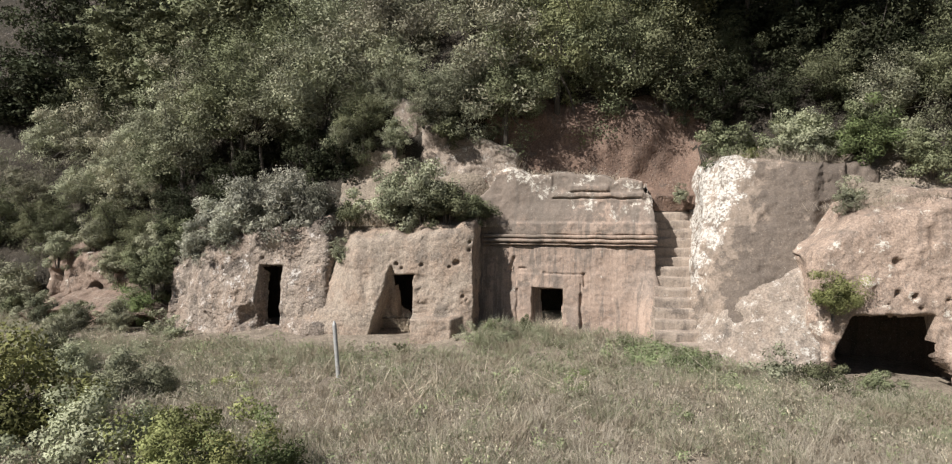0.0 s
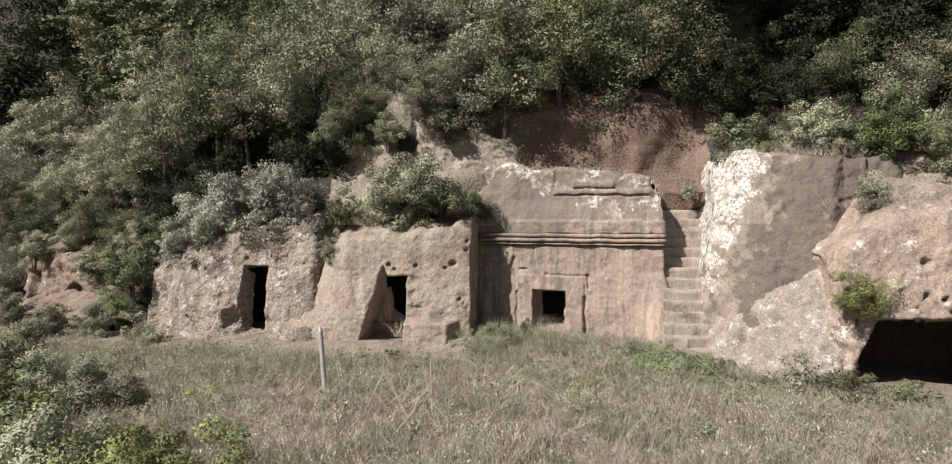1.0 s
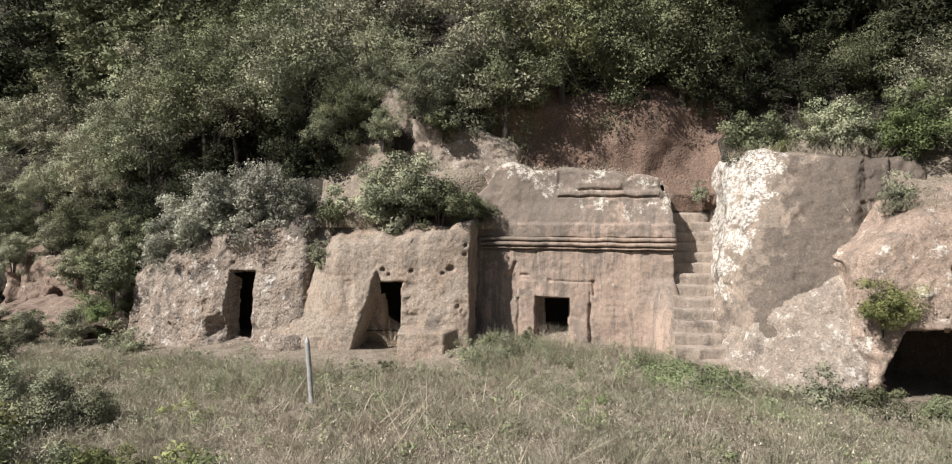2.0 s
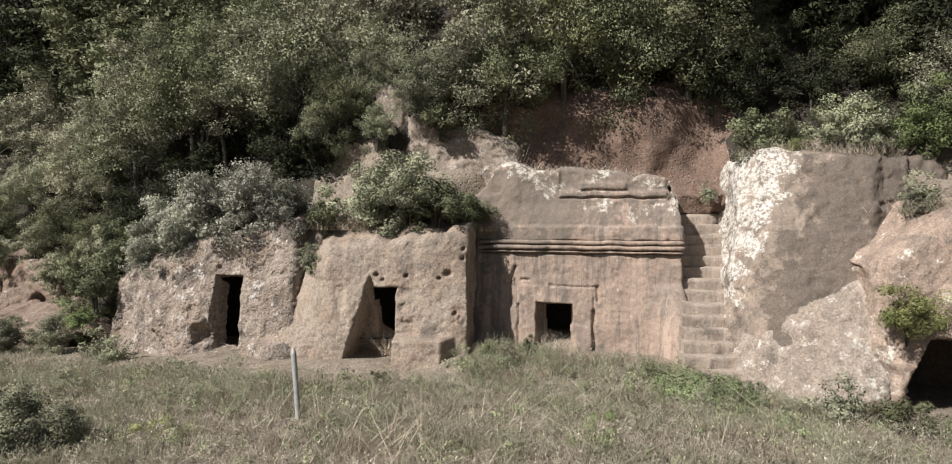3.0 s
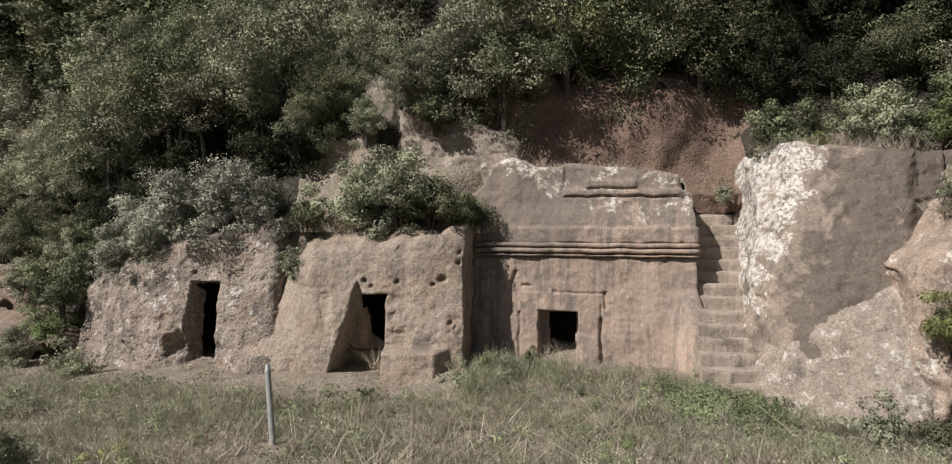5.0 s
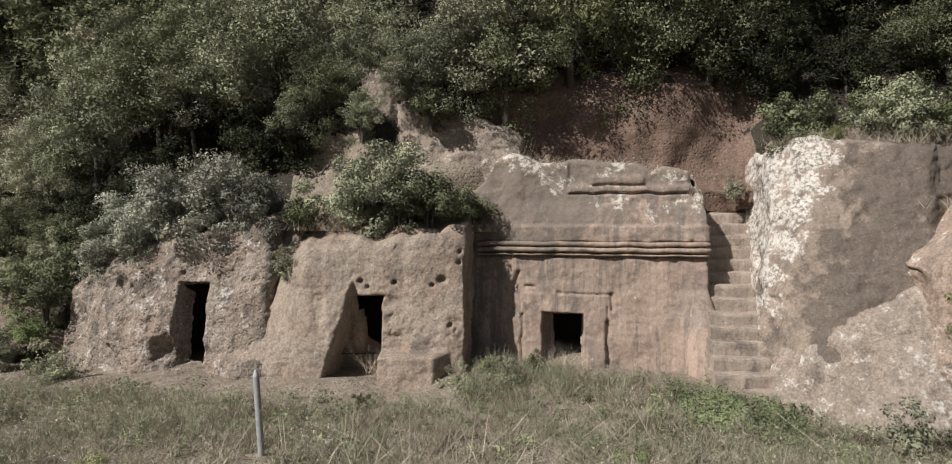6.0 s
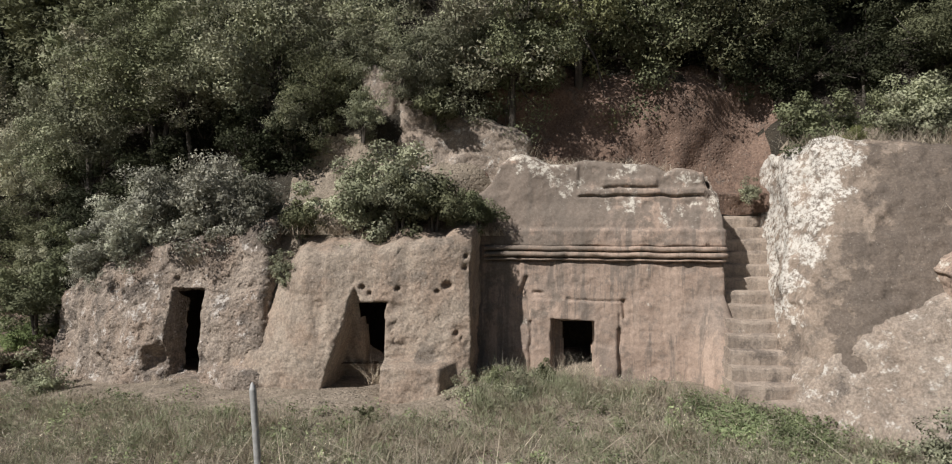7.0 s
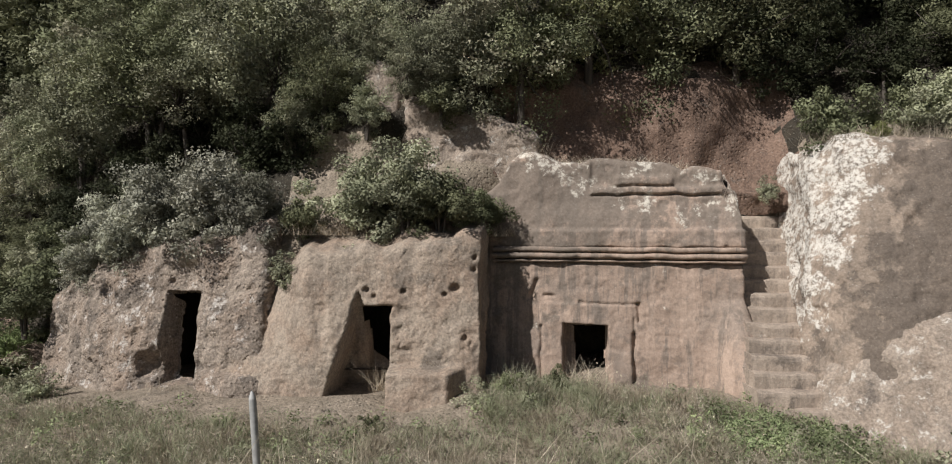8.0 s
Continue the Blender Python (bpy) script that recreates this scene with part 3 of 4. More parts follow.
white_rock = thing("rock_outcrop", (8, 18.5, 0.3), "tall tuff outcrop crusted with pale lichen beside the steps", "rock")
part("rock_face", rock_face("crusted_rock", [(6.3, 21.5, 5.4), (6.05, 19.6, 5.6), (5.8, 17.9, 5.85), (5.75, 17.35, 5.9), (6.0, 16.85, 5.95), (6.5, 16.36, 5.92), (7.2, 16.05, 5.9), (7.9, 15.86, 5.85), (8.35, 15.8, 5.8), (9.2, 15.9, 5.8), (10.0, 15.9, 5.75), (10.5, 16.2, 5.6), (10.8, 17.2, 5.4)],
     -0.5, 0.36, TUFF_WHITE, 0.045, 0.1, 0.02, 0.35, 0.2, 2.2, white_cut, lambda x, z: (x > 8.9) & (z < 2.7), 23, 0.3, (0.52, 0.85)), white_rock)

part("buttress", rock_face("buttress", [(5.75, 17.6, 1.3), (5.7, 17.15, 1.5), (5.9, 16.65, 1.75), (6.9, 15.85, 2.4), (7.8, 15.4, 2.95), (8.4, 15.25, 3.3), (8.75, 15.5, 3.4), (9.0, 16.2, 3.4)],
     -0.5, 0.42, TUFF_FLECK, 0.045, 0.09, 0.016, 0.6, 0.3, 1.2, None, None, 71, 0.5, (0.5, 0.86)), white_rock, "lower tan bulge flecked with lichen")


def cave_cut(x, z):
    top = 1.62 + 0.03 * (x - 9.4)
    right = 11.2 + 0.3 * smooth(0.8, 0.1, z)
    left = 9.32 - 0.42 * np.clip(1.6 - z, 0, 2)
    d = 0.6 * smooth(left - 0.04, left + 0.04, x) * smooth(right + 0.04, right - 0.04, x) * smooth(top + 0.04, top - 0.04, z)
    for cx, cz, r in ((10.45, 2.98, 0.1), (10.4, 2.2, 0.08), (10.75, 2.15, 0.07), (11.5, 2.1, 0.05), (11.8, 2.9, 0.1), (11.6, 1.4, 0.06), (11.85, 1.0, 0.07), (10.2, 1.95, 0.04), (10.9, 1.85, 0.05)):
        d = d + 0.2 * round_hole(x, z, cx, cz, r)
    return d


cave_rock = thing("rock_outcrop", (11.5, 16.5, 0.0), "reddish tuff block with square holes and a wide low cave", "rock")
part("rock_face", rock_face("cave_face", [(8.5, 17.0, 3.1), (8.6, 15.7, 3.2), (8.85, 15.25, 3.4), (9.3, 15.14, 3.8), (10.3, 14.95, 4.3), (11.4, 14.75, 4.45), (13, 14.1, 4.5), (16, 12.6, 4.4), (24, 7, 4)],
     -0.8, 0.14, TUFF_RED, 0.055, 0.12, 0.025, 0.3, 0.15, 2.6, cave_cut,
     lambda x, z: (x > 9.3 - 0.42 * np.clip(1.6 - z, 0, 2)) & (x < 11.22 + 0.3 * smooth(0.8, 0.1, z)) & (z > -0.7) & (z < 1.6), 31, 0.5), cave_rock)
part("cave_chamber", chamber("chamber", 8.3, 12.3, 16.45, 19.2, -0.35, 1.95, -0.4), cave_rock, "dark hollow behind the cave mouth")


# small outcrop far along the cliff
def far_cut(x, z):
    d = 0.4 * box_in(x, z, -18.6, -17.95, 0.0, 1.85, 0.06)
    return d + 0.8 * round_hole(x, z, -15.9, 1.15, 0.3)


far_rock = thing("rock_outcrop", (-16.5, 26, 0), "weathered tuff outcrop with shallow niche among bushes", "rock")
part("rock_face", rock_face("far_face", [(-19.4, 27.5, 2.2), (-19.0, 26.3, 2.6), (-17.2, 25.3, 2.9), (-15.5, 24.6, 2.6), (-14.2, 24.2, 1.6), (-13.2, 24.2, 1.0)],
     -0.8, 0.12, TUFF_FAR_SHADED, 0.06, 0.2, 0.04, 0.4, 0.2, 2.0, far_cut,
     lambda x, z: np.hypot(x + 15.9, z - 1.15) < 0.2, 44, 0.5), far_rock)
part("hollow", chamber("hollow", -16.5, -15.3, 25.6, 26.8, 0.7, 1.7, -0.4), far_rock, "dark hollow behind the round hole")

earth_bank = thing("earth_bank", (-14, 22.3, 0), "eroded brown earth bank with a dark undercut", "earth bank")
part("bank_face", rock_face("earth_face", [(-19.5, 24.6, 0.2), (-17.5, 23.6, 0.55), (-15.5, 22.7, 0.8), (-13.6, 22.0, 0.85), (-12.2, 21.6, 0.6), (-11.2, 21.4, 0.1)],
     -0.7, -0.25, TUFF_FAR_SHADED, 0.07, 0.3, 0.05, 0.15, 0.2, 2.4, lambda x, z: 0.7 * smooth(0.45, 0.1, z + 0.25 * np.sin(1.7 * x)), None, 83, 0.5), earth_bank)

pale_rock = thing("rock_outcrop", (-2.1, 21.2, 5), "pale bare rock showing between trees on the bank", "rock")
part("rock_face", rock_face("pale_face", [(-3.35, 22.4, 8.2), (-3.2, 21.2, 8.4), (-2.95, 20.97, 8.4), (-2.4, 20.9, 8.2), (-2.1, 21.0, 8.0), (-1.8, 21.6, 8.0)],
     4.2, 0.1, TUFF_FLECK, 0.05, 0.1, 0.02, 0.3, 0.15, 1.5, None, None, 57, 0.3), pale_rock)
part("ledge", rock_face("pale_ledge", [(-2.2, 21.4, 7.4), (-2.1, 20.8, 7.3), (-1.2, 20.6, 7.1), (-0.2, 20.5, 6.8), (0.6, 20.4, 6.5), (1.1, 20.4, 6.2), (1.2, 20.8, 6.2), (1.3, 21.8, 6.2)],
     4.2, 0.12, TUFF_FLECK, 0.05, 0.16, 0.026, 0.3, 0.15, 1.5, None, None, 61, 0.3), pale_rock, "broken pale ledge above the tombs")


# ---- plants ----
def leaves(centres, spread, count, size, seed, flat=0.6, narrow=0.36, up=0.0):
    """Leaf blades strewn round clump centres."""
    r = np.random.default_rng(seed)
    idx = r.integers(0, len(centres), count)
    d = r.normal(size=(count, 3))
    d /= np.linalg.norm(d, axis=1)[:, None]
    rad = spread[idx] * r.uniform(0.25, 1.0, count) ** 0.6
    c = centres[idx] + d * rad[:, None] * np.array([1, 1, 0.75])
    nrm = d * 0.7 + r.normal(size=(count, 3)) * 0.7 + np.array([0, 0, flat])
    nrm /= np.linalg.norm(nrm, axis=1)[:, None]
    t = np.cross(nrm, r.normal(size=(count, 3)))
    t /= np.linalg.norm(t, axis=1)[:, None]
    t = t + np.array([0, 0, up])
    t /= np.linalg.norm(t, axis=1)[:, None]
    b = np.cross(nrm, t)
    ln = size * r.uniform(0.6, 1.3, count)[:, None]
    wd = ln * narrow
    V = np.stack([c - t * ln * 0.5 - b * wd, c - t * ln * 0.3 + b * wd, c + t * ln * 0.6], 1)
    out = d + np.array([0, 0, 0.25])
    turned = (np.cross(V[:, 1] - V[:, 0], V[:, 2] - V[:, 0]) * out).sum(1) < 0
    V[turned] = V[turned][:, [1, 0, 2]]
    nrm *= np.sign((nrm * out).sum(1))[:, None]
    N = out + 0.45 * nrm
    N /= np.linalg.norm(N, axis=1)[:, None]
    F = np.arange(count * 3).reshape(-1, 3)
    return V.reshape(-1, 3), F, np.repeat(N, 3, 0)


def leaf_mesh(name, V, F, N, material):
    """Leaves whose shading follows the roundness of their clump."""
    me = fast_mesh(name, V, F, material, True)
    me.normals_split_custom_set_from_vertices(N.tolist())
    return me


def tube(points, r0, r1, sides=6):
    """A tapered limb along points."""
    P = np.array(points, float)
    n = len(P)
    rad = np.linspace(r0, r1, n)
    V = []
    for k in range(n):
        t = P[min(k + 1, n - 1)] - P[max(k - 1, 0)]
        t /= np.linalg.norm(t) + 1e-9
        a = np.cross(t, (0.3, 0.9, 0.1))
        a /= np.linalg.norm(a) + 1e-9
        b = np.cross(t, a)
        for i in range(sides):
            w = 2 * math.pi * i / sides
            V.append(P[k] + (a * math.cos(w) + b * math.sin(w)) * rad[k])
    F = [(k * sides + i, k * sides + (i + 1) % sides, (k + 1) * sides + (i + 1) % sides, (k + 1) * sides + i) for k in range(n - 1) for i in range(sides)]
    return np.array(V), np.array(F)


def joined(pieces):
    V, F, off = [], [], 0
    for v, f in pieces:
        V.append(v)
        F.append(f + off)
        off += len(v)
    return np.concatenate(V), np.concatenate(F)


def plant_meshes(name, rx, ry, h, low, clumps, count, leaf, material, seed, trunk=0.12, stems=1, ragged=0.45, reach=0.0):
    """Meshes of a tree or a bush standing at the origin: limbs, and a crown of leaf clumps with gaps. low: height at which the crown begins."""
    r = np.random.default_rng(seed)
    C, limbs = [], []
    mid = (low + h) / 2
    for k in range(clumps):
        d = r.normal(size=3)
        d /= np.linalg.norm(d)
        rad = r.uniform(0.35, 0.95) * (1 + ragged * (r.uniform() - 0.5))
        C.append((d[0] * rx * rad, d[1] * ry * rad, mid + d[2] * (h - low) / 2 * rad))
    C = np.array(C) - np.array([0, reach, 0])
    spread = r.uniform(0.6, 1.1, clumps) * 0.5 * (rx * ry * (h - low) / 2) ** (1 / 3) * (14 / clumps) ** 0.25
    tops = []
    for s in range(stems):
        a = r.uniform(0, 6.28)
        lean = np.array([math.cos(a) * rx, math.sin(a) * ry, 0]) * (0.12 if stems == 1 else 0.4) - np.array([0, reach, 0])
        pts = [np.array([0, 0, -0.3]) + lean * 0.15, lean * 0.4 + np.array([0, 0, mid * 0.5]), lean + np.array([0, 0, mid])]
        limbs.append(tube(pts, trunk, trunk * 0.45))
        tops.append(pts)
    for k in range(0, clumps, 2 if clumps > 30 else 1):
        p = tops[k % stems]
        start = p[1] * (1 - 0.4) + p[2] * 0.4
        bend = (start + C[k]) / 2 + r.normal(size=3) * 0.12 * rx
        limbs.append(tube([start, bend, C[k]], trunk * 0.35, trunk * 0.06, 4))
    crown = leaf_mesh(name + "_crown", *leaves(C, spread, count, leaf, seed + 1), material)
    Vl, Fl = joined(limbs)
    return fast_mesh(name + "_limbs", Vl, Fl, BARK, True), crown


def plant(name, meshes, at, turn, scale, label, category, group=""):
    ob = thing(name, (0, 0, 0), label, category, group)
    for pname, me in zip(("trunk" if category == "tree" else "stem", "crown"), meshes):
        c = new(pname, me)
        c.parent = ob
    ob.matrix_world = pose(*at, 0, 0, turn) @ Matrix.Diagonal((*scale, 1))
    return ob


# trees on the slope: kinds, then rows of them up the bank
OAKS = [plant_meshes("oak", 1.9, 1.8, 4.6, 0.0, 78, 23000, 0.074, LEAF_OAK, 100 + k, 0.12, 1, 0.9) for k in range(3)]
SHADED_OAKS = [plant_meshes("shaded_oak", 1.9, 1.8, 4.6, 0.0, 54, 5200, 0.15, LEAF_SHADED, 150 + k, 0.12, 1, 0.9) for k in range(2)]
YELLOWS = [plant_meshes("yellow_oak", 1.9, 1.8, 4.6, 0.0, 78, 23000, 0.074, LEAF_YELLOW, 105, 0.12, 1, 0.9)]
GREYS = [plant_meshes("grey_tree", 1.9, 1.8, 4.2, 0.0, 78, 22000, 0.075, LEAF_GREY, 110 + k, 0.09, 2, 0.9) for k in range(3)]
BROWNS = [plant_meshes("brown_tree", 1.8, 1.7, 3.8, 0.0, 84, 21000, 0.074, LEAF_BROWN, 120 + k, 0.08, 3, 0.9) for k in range(2)]
TALLS = [plant_meshes("tall_tree", 2.0, 1.9, 5.2, 1.7, 74, 22000, 0.075, m, 140 + k, 0.1, 2, 0.9) for k, m in enumerate((LEAF_OAK, LEAF_GREY, LEAF_OAK))]
FAR = [plant_meshes("far_oak", 1.9, 1.8, 4.6, 0.0, 54, 8000, 0.15, LEAF_OAK, 130 + k, 0.12, 1, 0.9) for k in range(2)]
SHADE_CASTERS = [plant_meshes("shade_casting_oak", 2.7, 2.5, 9.4, 4.6, 70, 13000, 0.15, LEAF_SHADED, 170 + k, 0.09, 1, 0.7, 3.4) for k in range(2)]
TREE_KINDS = {"oak": (OAKS, "dark green evergreen oak on the steep bank"), "grey": (GREYS, "grey-green dusty evergreen tree on the bank"), "brown": (BROWNS, "brownish grey-green feathery shrub tree on the bank"),
              "yellow": (YELLOWS, "yellow-green evergreen oak hanging over the bank"), "dark": (SHADED_OAKS, "evergreen oak with leaves coloured near black for the bank's shade"), "tall": (TALLS, "grey-green tree with bare lower trunk on the bank"), "far": (FAR, "dark green evergreen oak high on the slope")}
tree_rng = random.Random(5)
# rows: x from, x to, spacing, way up the bank from its top, size, how deep the crown hangs below its foot
TREE_ROWS = [(-23, -12.4, 2.0, -2.0, 0.68, 0.5), (-12.4, -9.6, 1.3, -1.7, 0.45, 0.3), (-23, -13.2, 1.9, -0.7, 0.74, 0.5), (-13.2, -5.7, 1.8, -1.2, 0.95, 0.1), (-13, -4.6, 1.25, -1.0, 0.42, 0.3), (-23, -10.4, 2.6, 1.0, 1.05, 0.8), (-10, -4.4, 2.6, 1.3, 1.05, 0.5),
             (0.6, 7.0, 1.9, 0.35, 1.15, 0.7), (-25, 7, 2.8, 3.0, 1.2, 0.9), (11.5, 18, 2.0, -0.9, 0.75, 0.6), (8.6, 19, 2.6, 0.5, 0.75, 0.7), (7.3, 17, 1.6, -0.2, 0.45, 0.3), (7.6, 17, 1.7, 1.1, 0.62, 0.3), (8.6, 15, 1.4, -1.0, 0.5, 0.3), (7.2, 19, 2.2, 1.9, 1.1, 0.9), (8, 20, 2.6, 3.8, 1.3, 0.9), (-29, -17, 2.6, 3.6, 1.25, 0.9), (-24, 20, 3.3, 5.8, 1.4, 1.0), (-27, -8, 3.6, 9.0, 1.7, 1.0)]
for x_from, x_to, gap, up, size, sink in TREE_ROWS:
    x = x_from
    while x < x_to:
        px = x + tree_rng.uniform(-0.35, 0.35) * gap
        y = float(np.interp(px, bank[:, 0], bank[:, 5])) + up + tree_rng.uniform(-0.25, 0.25)
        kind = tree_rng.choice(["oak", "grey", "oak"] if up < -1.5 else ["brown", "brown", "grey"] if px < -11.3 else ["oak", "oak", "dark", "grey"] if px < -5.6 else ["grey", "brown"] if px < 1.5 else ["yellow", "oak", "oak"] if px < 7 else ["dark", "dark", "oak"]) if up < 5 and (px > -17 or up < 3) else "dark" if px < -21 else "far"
        # rows with sink 0.3 get the shade-coloured oaks, to blacken gaps under the crowns
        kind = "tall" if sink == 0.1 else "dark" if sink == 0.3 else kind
        kinds, label = TREE_KINDS[kind]
        s = size * tree_rng.uniform(0.85, 1.15)
        plant("tree", tree_rng.choice(kinds), (px, y, bank_z(px, y) - sink), tree_rng.uniform(0, 360), (s, s, s * tree_rng.uniform(0.8, 1.05)), label, "tree", "trees on the bank")
        x += gap

# added high oaks: their crowns, above the view, shade the slope beyond the outcrop
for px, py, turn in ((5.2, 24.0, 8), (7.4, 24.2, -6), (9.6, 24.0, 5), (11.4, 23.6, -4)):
    plant("tree", SHADE_CASTERS[int(px) % 2], (px, py, bank_z(px, py) - 0.3), turn, (1, 1, 0.8), "added high oak with a bare trunk, its unseen crown shading the bank", "tree", "trees on the bank")

# trees rooted on the rocky brow left of the red wall
for px, py, pz, s, kind in ((-0.7, 21.0, 7.0, 0.72, "grey"), (0.7, 21.1, 6.9, 0.85, "oak"), (-1.6, 20.9, 7.5, 0.55, "grey"), (-4.25, 21.3, 6.6, 0.6, "oak"), (-2.1, 20.6, 7.5, 0.36, "grey"), (-3.5, 22.4, 8.3, 0.7, "grey"), (-3.7, 21.9, 7.6, 0.55, "grey"), (12.6, 19.4, 7.0, 0.7, "grey"), (14.4, 18.8, 7.2, 0.8, "oak"), (-5.0, 21.5, 6.0, 0.55, "dark"), (-6.2, 22.0, 6.0, 0.5, "dark"), (-4.9, 21.4, 6.3, 0.42, "grey")):
    kinds, label = TREE_KINDS[kind]
    pz = bank_z(px, py) - 0.1 if kind == "dark" else pz
    plant("tree", kinds[0], (px, py, pz - 0.3), 40 * px, (s, s, s), label, "tree", "trees on the bank")

# bushes on the rocks and in the meadow
SILVER = plant_meshes("silver_bush", 1.0, 0.8, 1.7, -0.2, 90, 15000, 0.05, LEAF_SILVER, 201, 0.035, 5, 0.9)
DUSTY = plant_meshes("dusty_bush", 1.0, 0.8, 1.6, -0.2, 48, 11500, 0.058, LEAF_GREY, 205, 0.035, 5, 0.9)
DARK = plant_meshes("green_bush", 1.0, 0.85, 1.5, -0.2, 48, 11500, 0.062, LEAF_OAK, 209, 0.035, 5, 0.9)
GREEN = plant_meshes("fresh_bush", 0.9, 0.8, 1.5, -0.1, 50, 12500, 0.05, LEAF_GREEN, 213, 0.03, 5, 0.9)
LIME = plant_meshes("lime_bush", 1.0, 0.9, 1.5, -0.1, 50, 13500, 0.05, LEAF_LIME, 217, 0.03, 5, 0.9)
SMALL = {id(DUSTY): plant_meshes("small_dusty_bush", 1.0, 0.8, 1.6, -0.2, 40, 4200, 0.095, LEAF_GREY, 305, 0.035, 5, 0.9), id(DARK): plant_meshes("small_green_bush", 1.0, 0.85, 1.5, -0.2, 40, 4200, 0.1, LEAF_OAK, 309, 0.035, 5, 0.9)}
OVER = "silvery grey-green bush hanging over the tomb's edge"
